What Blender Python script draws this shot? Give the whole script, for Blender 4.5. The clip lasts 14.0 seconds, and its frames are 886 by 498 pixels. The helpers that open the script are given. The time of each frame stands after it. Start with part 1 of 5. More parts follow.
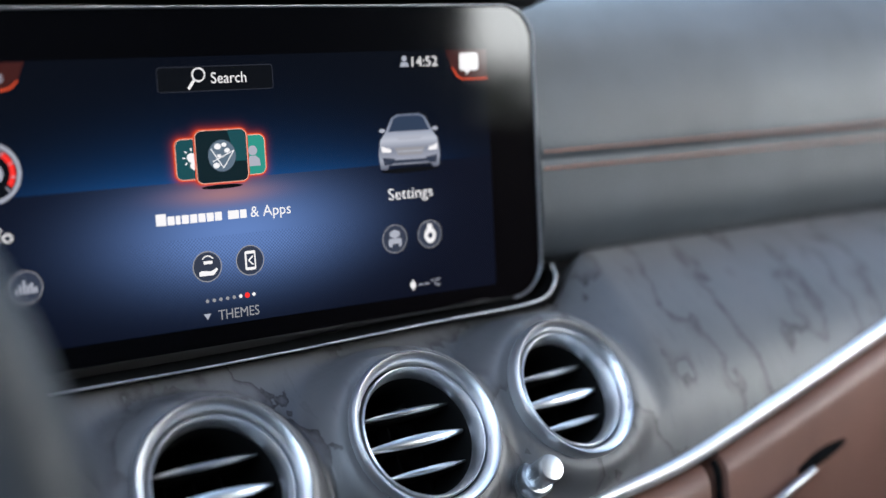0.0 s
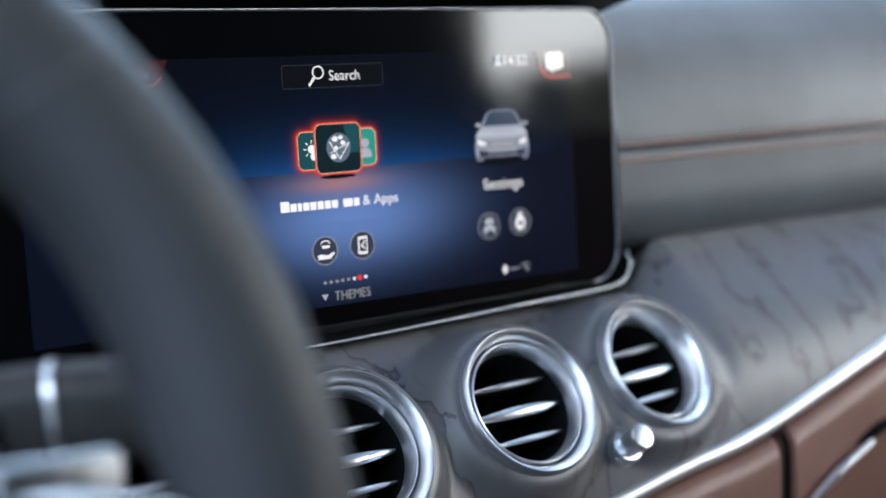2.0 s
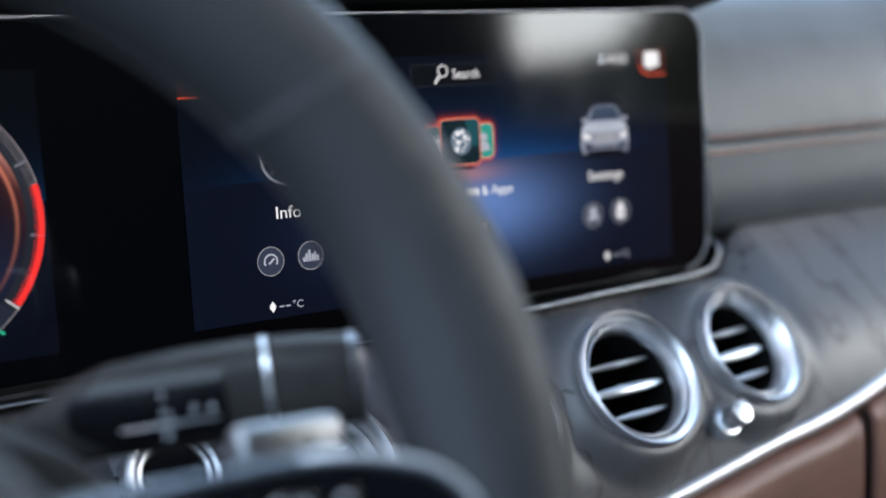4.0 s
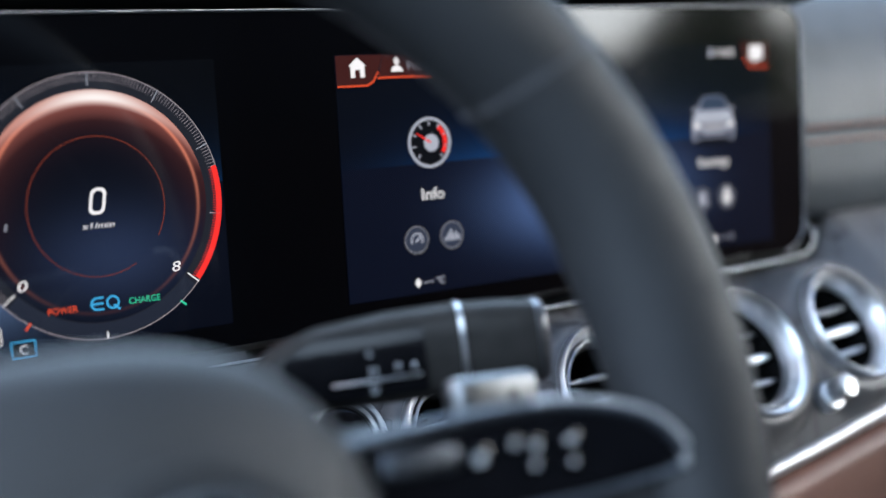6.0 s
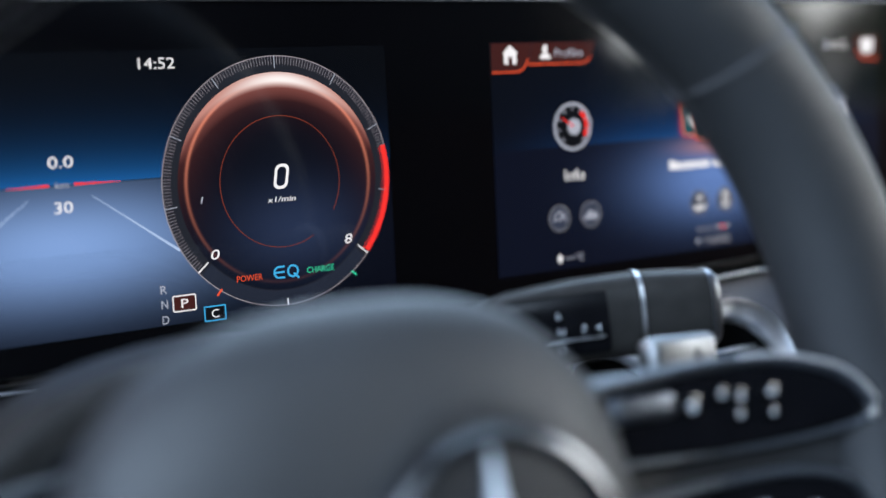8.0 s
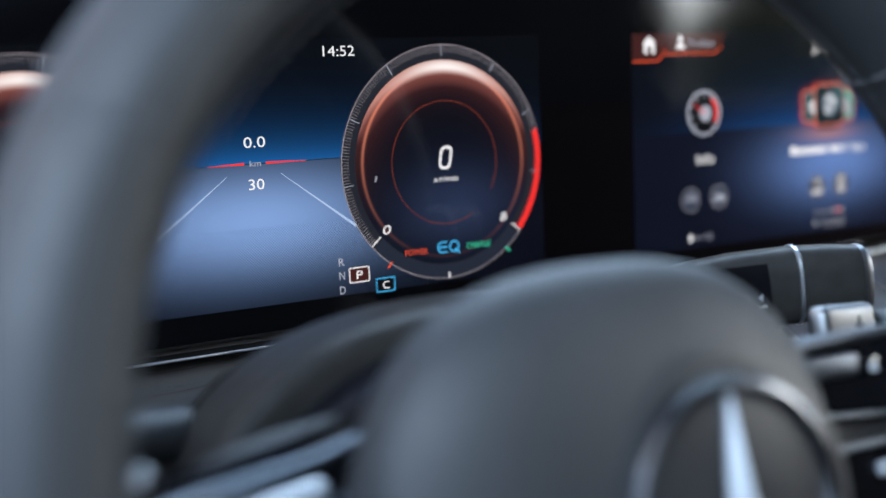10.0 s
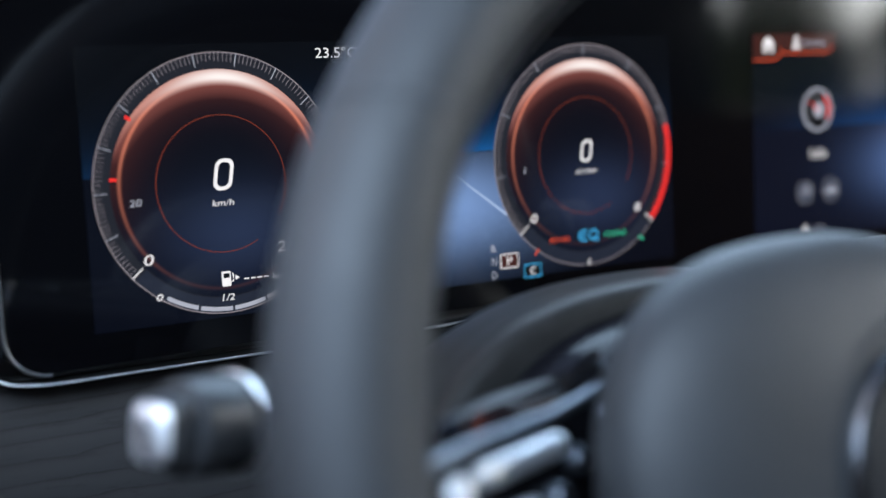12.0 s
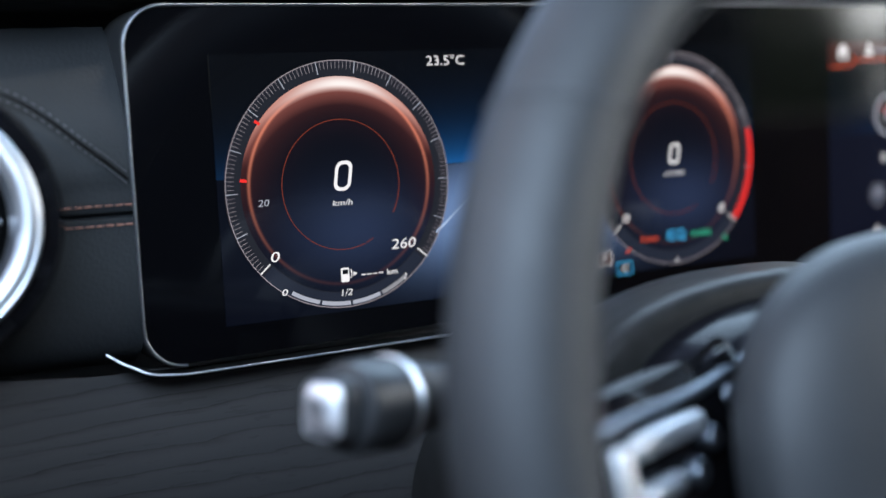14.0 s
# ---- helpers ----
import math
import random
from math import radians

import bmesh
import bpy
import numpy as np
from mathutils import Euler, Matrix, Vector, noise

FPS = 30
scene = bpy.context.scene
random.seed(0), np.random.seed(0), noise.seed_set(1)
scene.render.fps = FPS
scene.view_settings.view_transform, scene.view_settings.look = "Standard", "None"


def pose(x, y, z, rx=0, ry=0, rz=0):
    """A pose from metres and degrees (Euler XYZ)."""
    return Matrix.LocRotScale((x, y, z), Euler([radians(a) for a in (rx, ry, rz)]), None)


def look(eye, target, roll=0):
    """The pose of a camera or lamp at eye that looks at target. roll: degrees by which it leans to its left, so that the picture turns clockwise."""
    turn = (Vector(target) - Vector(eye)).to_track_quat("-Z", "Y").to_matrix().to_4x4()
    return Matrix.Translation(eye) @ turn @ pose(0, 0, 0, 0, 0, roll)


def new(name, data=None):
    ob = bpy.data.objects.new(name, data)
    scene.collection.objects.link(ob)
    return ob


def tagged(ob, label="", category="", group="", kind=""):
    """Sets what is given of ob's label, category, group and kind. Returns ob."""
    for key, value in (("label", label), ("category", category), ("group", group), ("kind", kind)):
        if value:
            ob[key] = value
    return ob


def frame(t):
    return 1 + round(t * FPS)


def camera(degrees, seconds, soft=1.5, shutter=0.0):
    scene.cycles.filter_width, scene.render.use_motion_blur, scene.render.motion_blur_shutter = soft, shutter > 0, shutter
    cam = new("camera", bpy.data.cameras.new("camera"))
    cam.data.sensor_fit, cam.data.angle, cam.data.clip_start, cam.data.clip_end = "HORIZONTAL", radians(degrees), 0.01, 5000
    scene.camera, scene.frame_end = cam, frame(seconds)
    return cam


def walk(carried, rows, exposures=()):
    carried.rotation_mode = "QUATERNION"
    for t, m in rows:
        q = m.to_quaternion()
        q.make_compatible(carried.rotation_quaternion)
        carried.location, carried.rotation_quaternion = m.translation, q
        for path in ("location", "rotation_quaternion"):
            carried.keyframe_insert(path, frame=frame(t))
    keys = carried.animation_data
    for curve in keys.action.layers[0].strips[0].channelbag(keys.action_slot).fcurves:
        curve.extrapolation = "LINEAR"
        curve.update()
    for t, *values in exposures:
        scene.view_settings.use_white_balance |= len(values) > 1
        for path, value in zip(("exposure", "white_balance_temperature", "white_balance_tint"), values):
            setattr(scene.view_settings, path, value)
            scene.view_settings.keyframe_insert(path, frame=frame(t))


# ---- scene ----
cam = camera(38.2, 14.0)
cam.data.dof.use_dof = True
cam.data.dof.focus_distance = 0.530
cam.data.dof.aperture_fstop = 3.2
PATH = [
    (0, (0.278, -0.486, 0.036), (1.355, 1.181, -0.208), -2.8),
    (0.5, (0.262, -0.488, 0.034), (1.347, 1.175, -0.2), -2.9),
    (1, (0.246, -0.491, 0.034), (1.334, 1.171, -0.198), -3.0),
    (1.5, (0.228, -0.49, 0.032), (1.33, 1.164, -0.194), -3.1),
    (2, (0.21, -0.491, 0.031), (1.318, 1.159, -0.194), -3.1),
    (4.5, (0.126, -0.491, 0.036), (1.237, 1.155, -0.201), -3.3),
    (5, (0.109, -0.491, 0.035), (1.216, 1.158, -0.201), -3.2),
    (5.5, (0.092, -0.491, 0.034), (1.196, 1.161, -0.2), -3.2),
    (6, (0.074, -0.49, 0.034), (1.173, 1.165, -0.201), -3.2),
    (6.5, (0.058, -0.489, 0.035), (1.151, 1.168, -0.206), -3.1),
    (7, (0.039, -0.488, 0.034), (1.129, 1.172, -0.206), -2.9),
    (7.5, (0.023, -0.487, 0.032), (1.104, 1.179, -0.205), -2.9),
    (8, (0.005, -0.487, 0.032), (1.078, 1.184, -0.207), -2.7),
    (10.5, (-0.082, -0.487, 0.032), (0.955, 1.205, -0.218), -2.5),
    (11, (-0.1, -0.485, 0.029), (0.937, 1.208, -0.211), -2.7),
    (11.5, (-0.117, -0.484, 0.029), (0.917, 1.212, -0.206), -2.7),
    (12, (-0.135, -0.484, 0.028), (0.892, 1.216, -0.202), -2.7),
    (12.5, (-0.15, -0.485, 0.027), (0.871, 1.22, -0.196), -2.8),
    (13, (-0.168, -0.485, 0.027), (0.852, 1.222, -0.19), -2.9),
    (13.5, (-0.181, -0.486, 0.027), (0.834, 1.224, -0.187), -2.8),
    (14, (-0.184, -0.487, 0.027), (0.828, 1.226, -0.184), -2.9),
]
walk(cam, [(t, look(eye, target, roll)) for t, eye, target, roll in PATH])
scene.view_settings.exposure = 1.5
LIT = 0.36                    # brightness of the screens against that exposure

# ---- light: bright overcast daylight through the car's windows ----
world = bpy.data.worlds.new("sky")
scene.world = world
world.use_nodes = True
wn = world.node_tree.nodes
sky = wn.new("ShaderNodeTexSky")
sky.sky_type, sky.sun_disc = "NISHITA", False
sky.sun_elevation, sky.sun_rotation = radians(48), radians(300)
wn["Background"].inputs["Strength"].default_value = 0.15
world.node_tree.links.new(sky.outputs[0], wn["Background"].inputs["Color"])


def lamp(name, kind, m, energy, color, **kw):
    d = bpy.data.lights.new(name, kind)
    d.energy, d.color = energy, color
    if kind == "SUN":
        d.angle = radians(kw["angle"])
    if kind == "AREA":
        d.shape, d.size, d.size_y = "RECTANGLE", kw["w"], kw["h"]
    ob = new(name, d)
    ob.matrix_world = m
    return ob


lamp("sun", "SUN", look((0, 0, 5), (-2.2, 2.6, 0.0)), 1.2, (1.0, 0.95, 0.88), angle=12)
# sky light in the windscreen and in the driver's window
lamp("windscreen_daylight", "AREA", look((0.72, 0.30, 0.60), (0.70, -0.20, -0.05)), 4.7, (0.55, 0.77, 1.0), w=0.95, h=0.5)
lamp("driver_window_daylight", "AREA", look((-0.240, -0.60, 0.36), (0.12, -0.18, -0.08)), 4.1, (0.61, 0.785, 1.0), w=0.75, h=0.34)


# ---- materials ----
class Graph:
    """Short-hand for chains of shader nodes."""

    def __init__(self, name):
        self.m = bpy.data.materials.new(name)
        self.m.use_nodes = True
        self.t = self.m.node_tree
        self.b = self.t.nodes["Principled BSDF"]

    def put(self, v, socket):
        if hasattr(v, "is_linked"):
            self.t.links.new(v, socket)
        elif isinstance(v, tuple) and socket.type == "RGBA":
            socket.default_value = (*v[:3], 1)
        else:
            socket.default_value = v

    def math(self, op, a, b=0.0, c=0.0):
        n = self.t.nodes.new("ShaderNodeMath")
        n.operation = op
        for v, s in zip((a, b, c), n.inputs):
            self.put(v, s)
        return n.outputs[0]

    def coords(self):
        tc = self.t.nodes.new("ShaderNodeTexCoord")
        sp = self.t.nodes.new("ShaderNodeSeparateXYZ")
        self.t.links.new(tc.outputs["Object"], sp.inputs[0])
        self.vec = tc.outputs["Object"]
        return sp.outputs

    def noise(self, scale, detail=3.0, rough=0.5, vec=None, distortion=0.0):
        n = self.t.nodes.new("ShaderNodeTexNoise")
        n.inputs["Scale"].default_value = scale
        n.inputs["Detail"].default_value = detail
        n.inputs["Roughness"].default_value = rough
        n.inputs["Distortion"].default_value = distortion
        if vec is None:
            self.coords()
            vec = self.vec
        self.t.links.new(vec, n.inputs["Vector"])
        return n.outputs["Fac"]

    def voronoi(self, scale, feature="F1"):
        n = self.t.nodes.new("ShaderNodeTexVoronoi")
        n.feature = feature
        n.inputs["Scale"].default_value = scale
        self.coords()
        self.t.links.new(self.vec, n.inputs["Vector"])
        return n.outputs["Distance"]

    def ramp(self, fac, stops):
        n = self.t.nodes.new("ShaderNodeValToRGB")
        e = n.color_ramp.elements
        while len(e) < len(stops):
            e.new(0.5)
        for el, (p, c) in zip(e, stops):
            el.position, el.color = p, (*c, 1)
        self.put(fac, n.inputs[0])
        return n.outputs[0]

    def mix(self, fac, a, b, kind="MIX"):
        n = self.t.nodes.new("ShaderNodeMix")
        n.data_type, n.blend_type = "RGBA", kind
        self.put(fac, n.inputs[0])
        self.put(a, n.inputs[6])
        self.put(b, n.inputs[7])
        return n.outputs[2]

    def bump(self, height, strength, distance):
        n = self.t.nodes.new("ShaderNodeBump")
        n.inputs["Strength"].default_value = strength
        n.inputs["Distance"].default_value = distance
        self.put(height, n.inputs["Height"])
        self.t.links.new(n.outputs[0], self.b.inputs["Normal"])

    def stretch(self, sx, sy, sz):
        n = self.t.nodes.new("ShaderNodeMapping")
        n.inputs["Scale"].default_value = (sx, sy, sz)
        self.coords()
        self.t.links.new(self.vec, n.inputs["Vector"])
        return n.outputs[0]

    def set(self, **kw):
        for k, v in kw.items():
            self.put(v, self.b.inputs[k.replace("_", " ")])
        return self.m

    def gauss(self, v, centre, width):
        d = self.math("DIVIDE", self.math("SUBTRACT", v, centre), width)
        return self.math("EXPONENT", self.math("MULTIPLY", self.math("MULTIPLY", d, d), -1.0))


def leather(name, base, rough, grain=900.0, strength=0.25):
    g = Graph(name)
    blotch = g.noise(14.0, 4)
    dark = tuple(c * 0.78 for c in base)
    lite = tuple(c * 1.18 for c in base)
    pores = g.voronoi(grain)
    g.bump(g.math("ADD", pores, g.math("MULTIPLY", g.noise(grain * 2.5, 2), 0.4)), strength, 0.0004)
    wear = g.noise(60.0, 3)
    r = g.math("ADD", g.math("MULTIPLY", wear, 0.16), rough - 0.08)
    return g.set(Base_Color=g.ramp(blotch, [(0.3, dark), (0.7, lite)]), Roughness=r)


def metal(name, base, rough, brushed=0.0):
    g = Graph(name)
    smear = g.noise(45.0, 3)
    r = g.math("ADD", g.math("MULTIPLY", smear, 0.10), rough - 0.05)
    if brushed:
        g.bump(g.noise(400.0, 2, vec=g.stretch(6, 1, 1)), brushed, 0.0003)
    return g.set(Base_Color=base, Metallic=1.0, Roughness=r)


def plastic(name, base, rough, grain=0.0):
    g = Graph(name)
    dust = g.noise(120.0, 4)
    if grain:
        g.bump(g.noise(grain, 2), 0.2, 0.0003)
    return g.set(Base_Color=g.ramp(dust, [(0.35, tuple(c * 0.85 for c in base)), (0.75, tuple(c * 1.15 for c in base))]),
                 Roughness=g.math("ADD", g.math("MULTIPLY", g.noise(35.0, 3), 0.12), rough - 0.06))


def glow(name, color, strength=1.0):
    """A lit pixel area behind the cover glass."""
    g = Graph(name)
    return g.set(Base_Color=(0.002, 0.002, 0.002), Roughness=0.06, Emission_Color=color, Emission_Strength=strength * LIT)


def open_pore_wood(name, across=0, pitch=26.0, ink=0.78, sx=1.0, sz=0.6, gloss=1.0, tone=1.0):
    g = Graph(name)
    # wavy cathedral veins, thin dark lines that fade off on one side, between greyer bands
    warp = g.noise(15.0, 3, vec=g.stretch(sx, sz, sz))
    ripple = g.noise(70.0, 2, 0.5, vec=g.stretch(sx, sz, sz))
    xyz = g.coords()
    fine = g.noise(260.0, 4, 0.62, vec=g.stretch(sx, sz * 0.75, sz * 0.75))
    field = g.math("ADD", g.math("MULTIPLY", xyz[across], pitch), g.math("MULTIPLY", warp, 4.6))
    field = g.math("ADD", field, g.math("ADD", g.math("MULTIPLY", ripple, 1.3), g.math("MULTIPLY", fine, 0.45)))
    saw = g.math("FRACT", field)
    vein = g.math("MULTIPLY", g.math("POWER", saw, 7.0), g.math("ADD", 0.35, g.noise(28.0, 2)))
    pores = g.noise(420.0, 3, 0.6, vec=g.stretch(1.0, 0.16, 0.16) if across == 0 else g.stretch(0.10, 1.0, 1.0))
    # tone scales every wood colour; below 1 it puts shade into them
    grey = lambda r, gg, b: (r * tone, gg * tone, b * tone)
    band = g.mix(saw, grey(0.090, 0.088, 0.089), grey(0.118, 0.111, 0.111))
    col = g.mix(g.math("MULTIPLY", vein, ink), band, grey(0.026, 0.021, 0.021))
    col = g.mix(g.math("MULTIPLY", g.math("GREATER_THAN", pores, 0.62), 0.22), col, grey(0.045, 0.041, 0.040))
    g.bump(g.math("SUBTRACT", g.math("MULTIPLY", pores, -0.5), vein), 0.12, 0.0004)
    return g.set(Base_Color=col, Roughness=g.math("ADD", g.math("MULTIPLY", warp, 0.15), 0.38), Specular_IOR_Level=g.math("MULTIPLY", g.math("SUBTRACT", 1.0, g.math("MULTIPLY", vein, ink * 0.7)), gloss))


LEATHER_DASH = leather("dash_leather", (0.040, 0.047, 0.054), 0.54, 700.0, 0.22)
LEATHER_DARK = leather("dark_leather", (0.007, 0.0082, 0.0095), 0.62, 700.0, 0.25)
LEATHER_WHEEL = leather("wheel_leather", (0.019, 0.0205, 0.0228), 0.56, 1000.0, 0.25)
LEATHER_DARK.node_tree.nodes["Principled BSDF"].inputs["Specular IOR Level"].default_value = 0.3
LEATHER_DOOR = leather("door_leather", (0.085, 0.046, 0.036), 0.5, 800.0, 0.22)
LEATHER_BROWN = leather("brown_leather", (0.240, 0.120, 0.088), 0.42, 800.0, 0.22)
THREAD = plastic("rose_thread", (0.34, 0.15, 0.10), 0.7)
THREAD_DARK = plastic("dark_thread", (0.05, 0.05, 0.055), 0.7)
WOOD = open_pore_wood("open_pore_ash", ink=0.95, gloss=0.7)
# same ash with lengthwise grain; driver-side shade is put in by the low tone
WOOD_LONG_SHADED = open_pore_wood("open_pore_ash_lengthwise_shaded", 2, 120.0, 0.70, 0.12, 0.8, 0.14, 0.46)
CHROME = metal("satin_chrome", (0.70, 0.71, 0.73), 0.38)
CHROME_SOFT = metal("silver_trim", (0.66, 0.68, 0.70), 0.36, 0.05)
SPOKE_METAL = metal("spoke_trim", (0.15, 0.168, 0.195), 0.40)
PADDLE = metal("paddle_metal", (0.22, 0.224, 0.23), 0.42)
BADGE = plastic("badge_grey", (0.016, 0.016, 0.017), 0.42)
SATIN = metal("satin_aluminium", (0.80, 0.81, 0.83), 0.48)
FRAME = metal("frame_silver", (0.20, 0.205, 0.22), 0.38)
DARK_CHROME = metal("dark_chrome", (0.17, 0.175, 0.185), 0.25)
SHROUD = plastic("satin_shroud", (0.024, 0.023, 0.022), 0.40, 900.0)
SHROUD.node_tree.nodes["Principled BSDF"].inputs["Specular IOR Level"].default_value = 0.10
COLLAR = plastic("satin_collar", (0.007, 0.007, 0.009), 0.17)
COLLAR.node_tree.nodes["Principled BSDF"].inputs["Specular IOR Level"].default_value = 0.06
PLASTIC = plastic("black_plastic", (0.018, 0.019, 0.021), 0.45, 900.0)
PIANO = plastic("piano_black", (0.004, 0.004, 0.005), 0.16)
PIANO.node_tree.nodes["Principled BSDF"].inputs["Specular IOR Level"].default_value = 0.12
GLOSS = plastic("gloss_black", (0.004, 0.004, 0.005), 0.10)
VOID = plastic("deep_black", (0.003, 0.003, 0.003), 0.9)
VOID.node_tree.nodes["Principled BSDF"].inputs["Specular IOR Level"].default_value = 0.1
HEADLINER = plastic("headliner_cloth", (0.036, 0.036, 0.038), 0.9, 500.0)
PRINT = plastic("printed_white", (0.34, 0.36, 0.38), 0.45)


def glass_black():
    g = Graph("cover_glass")
    smear = g.noise(22.0, 3)
    return g.set(Base_Color=(0.0015, 0.0015, 0.002), Roughness=g.math("ADD", g.math("MULTIPLY", smear, 0.05), 0.045))


GLASS = glass_black()


def cluster_screen():
    g = Graph("cluster_picture")
    x, _, z = g.coords()
    up = g.math("MAXIMUM", g.math("SUBTRACT", z, 0.0048), 0.0)
    above = g.math("GREATER_THAN", z, 0.0048)
    wide = g.gauss(x, 0.146, 0.105)
    fade = g.math("MULTIPLY", g.math("EXPONENT", g.math("DIVIDE", up, -0.0085)), wide)
    hi = g.mix(fade, (0.0008, 0.0012, 0.0026), (0.010, 0.105, 0.33))
    low = g.math("MULTIPLY", g.gauss(x, 0.146, 0.060), g.gauss(z, -0.019, 0.021))
    dots = g.math("MULTIPLY", g.math("SINE", g.math("MULTIPLY", x, 5200.0)), g.math("SINE", g.math("MULTIPLY", z, 5200.0)))
    dots = g.math("ADD", 1.0, g.math("MULTIPLY", g.math("MULTIPLY", dots, 0.45), g.math("LESS_THAN", z, -0.022)))
    lo = g.mix(g.math("MULTIPLY", low, dots), (0.0012, 0.0020, 0.0065), (0.22, 0.36, 0.68))
    col = g.mix(above, lo, hi)
    return g.set(Base_Color=(0.002, 0.002, 0.002), Roughness=0.06, Emission_Color=col, Emission_Strength=LIT)


def central_screen():
    g = Graph("central_picture")
    x, _, z = g.coords()
    line = g.math("ADD", 0.0050, g.math("MULTIPLY", g.math("SUBTRACT", x, 0.486), 0.004))
    up = g.math("MAXIMUM", g.math("SUBTRACT", z, line), 0.0)
    above = g.math("GREATER_THAN", z, line)
    wide = g.gauss(x, 0.486, 0.075)
    fade = g.math("MULTIPLY", g.math("EXPONENT", g.math("DIVIDE", up, -0.0095)), wide)
    hi = g.mix(fade, (0.0012, 0.0022, 0.0060), (0.009, 0.065, 0.22))
    low = g.math("MULTIPLY", g.gauss(x, 0.492, 0.048), g.gauss(z, -0.017, 0.020))
    dots = g.math("MULTIPLY", g.math("SINE", g.math("MULTIPLY", x, 4200.0)), g.math("SINE", g.math("MULTIPLY", z, 4200.0)))
    dots = g.math("ADD", 1.0, g.math("MULTIPLY", g.math("MULTIPLY", dots, 0.40), g.math("LESS_THAN", z, -0.018)))
    lo = g.mix(g.math("MULTIPLY", low, dots), (0.0024, 0.0042, 0.0130), (0.125, 0.225, 0.52))
    pink = g.math("MULTIPLY", g.gauss(x, 0.487, 0.020), g.gauss(z, -0.001, 0.0042))
    lo = g.mix(g.math("MULTIPLY", pink, 0.75), lo, (0.42, 0.20, 0.20))
    col = g.mix(above, lo, hi)
    # warm halo round the three app tiles
    for cx, cz, hx, hz in ((0.4864, 0.0144, 0.0116, 0.0110), (0.4743, 0.0139, 0.0077, 0.0085), (0.4992, 0.0141, 0.0072, 0.0085)):
        dx = g.math("SUBTRACT", g.math("ABSOLUTE", g.math("SUBTRACT", x, cx)), hx)
        dz = g.math("SUBTRACT", g.math("ABSOLUTE", g.math("SUBTRACT", z, cz)), hz)
        dx, dz = (g.math("MAXIMUM", g.math("ADD", v, 0.0032), 0.0) for v in (dx, dz))
        out = g.math("MAXIMUM", g.math("SUBTRACT", g.math("SQRT", g.math("ADD", g.math("MULTIPLY", dx, dx), g.math("MULTIPLY", dz, dz))), 0.0032), 0.0)
        halo = g.math("EXPONENT", g.math("DIVIDE", out, -0.0009))
        col = g.mix(g.math("MULTIPLY", halo, 0.8), col, (0.55, 0.045, 0.020))
    return g.set(Base_Color=(0.002, 0.002, 0.002), Roughness=0.06, Emission_Color=col, Emission_Strength=LIT)


def gauge_face():
    """The lit crescent and the warm ring inside a dial."""
    g = Graph("dial_picture")
    x, _, z = g.coords()
    r = g.math("SQRT", g.math("ADD", g.math("MULTIPLY", x, x), g.math("MULTIPLY", z, z)))
    zs = g.math("ADD", z, 0.0100)
    r2 = g.math("SQRT", g.math("ADD", g.math("MULTIPLY", x, x), g.math("MULTIPLY", zs, zs)))
    upness = g.math("ADD", 0.5, g.math("MULTIPLY", g.math("DIVIDE", z, 0.042), 0.5))
    body = g.math("MULTIPLY", g.math("POWER", g.math("DIVIDE", r, 0.0425), 5.0), g.math("POWER", g.math("MAXIMUM", upness, 0.0), 2.6))
    col = g.mix(g.math("MINIMUM", body, 1.0), (0.0022, 0.0028, 0.0070), (0.125, 0.033, 0.028))
    blue = g.math("MULTIPLY", g.gauss(z, -0.020, 0.018), g.gauss(x, 0.006, 0.030))
    col = g.mix(g.math("MULTIPLY", blue, 0.8), col, (0.022, 0.036, 0.085))
    zl = g.math("ADD", z, 0.0120)
    r3 = g.math("SQRT", g.math("ADD", g.math("MULTIPLY", x, x), g.math("MULTIPLY", zl, zl)))
    lens = g.math("MULTIPLY", g.math("MINIMUM", g.math("MAXIMUM", g.math("DIVIDE", g.math("SUBTRACT", r3, 0.0455), 0.0075), 0.0), 1.0), g.math("MINIMUM", g.math("MAXIMUM", g.math("DIVIDE", g.math("SUBTRACT", z, 0.010), 0.006), 0.0), 1.0))
    col = g.mix(g.math("MULTIPLY", lens, 0.85), col, (0.26, 0.080, 0.066))
    rim = g.math("MULTIPLY", g.gauss(r, 0.0420, 0.0007), g.math("ADD", 0.03, g.math("POWER", g.math("MAXIMUM", upness, 0.0), 1.6)))
    col = g.mix(g.math("MINIMUM", rim, 1.0), col, (0.85, 0.26, 0.16))
    cres = g.math("MULTIPLY", g.math("DIVIDE", g.math("SUBTRACT", r2, 0.0488), 0.0030), g.math("MINIMUM", g.math("MAXIMUM", g.math("DIVIDE", z, 0.030), 0.0), 1.0))
    cres = g.math("MULTIPLY", g.math("MAXIMUM", g.math("MINIMUM", cres, 1.0), 0.0), g.math("LESS_THAN", r, 0.0455))
    col = g.mix(cres, col, (0.54, 0.23, 0.185))
    hot = g.math("MULTIPLY", g.math("MULTIPLY", cres, g.gauss(x, 0.003, 0.021)), g.gauss(r, 0.0424, 0.0030))
    col = g.mix(hot, col, (1.0, 0.92, 0.89))
    return g.set(Base_Color=(0.002, 0.002, 0.002), Roughness=0.06, Emission_Color=col, Emission_Strength=LIT)


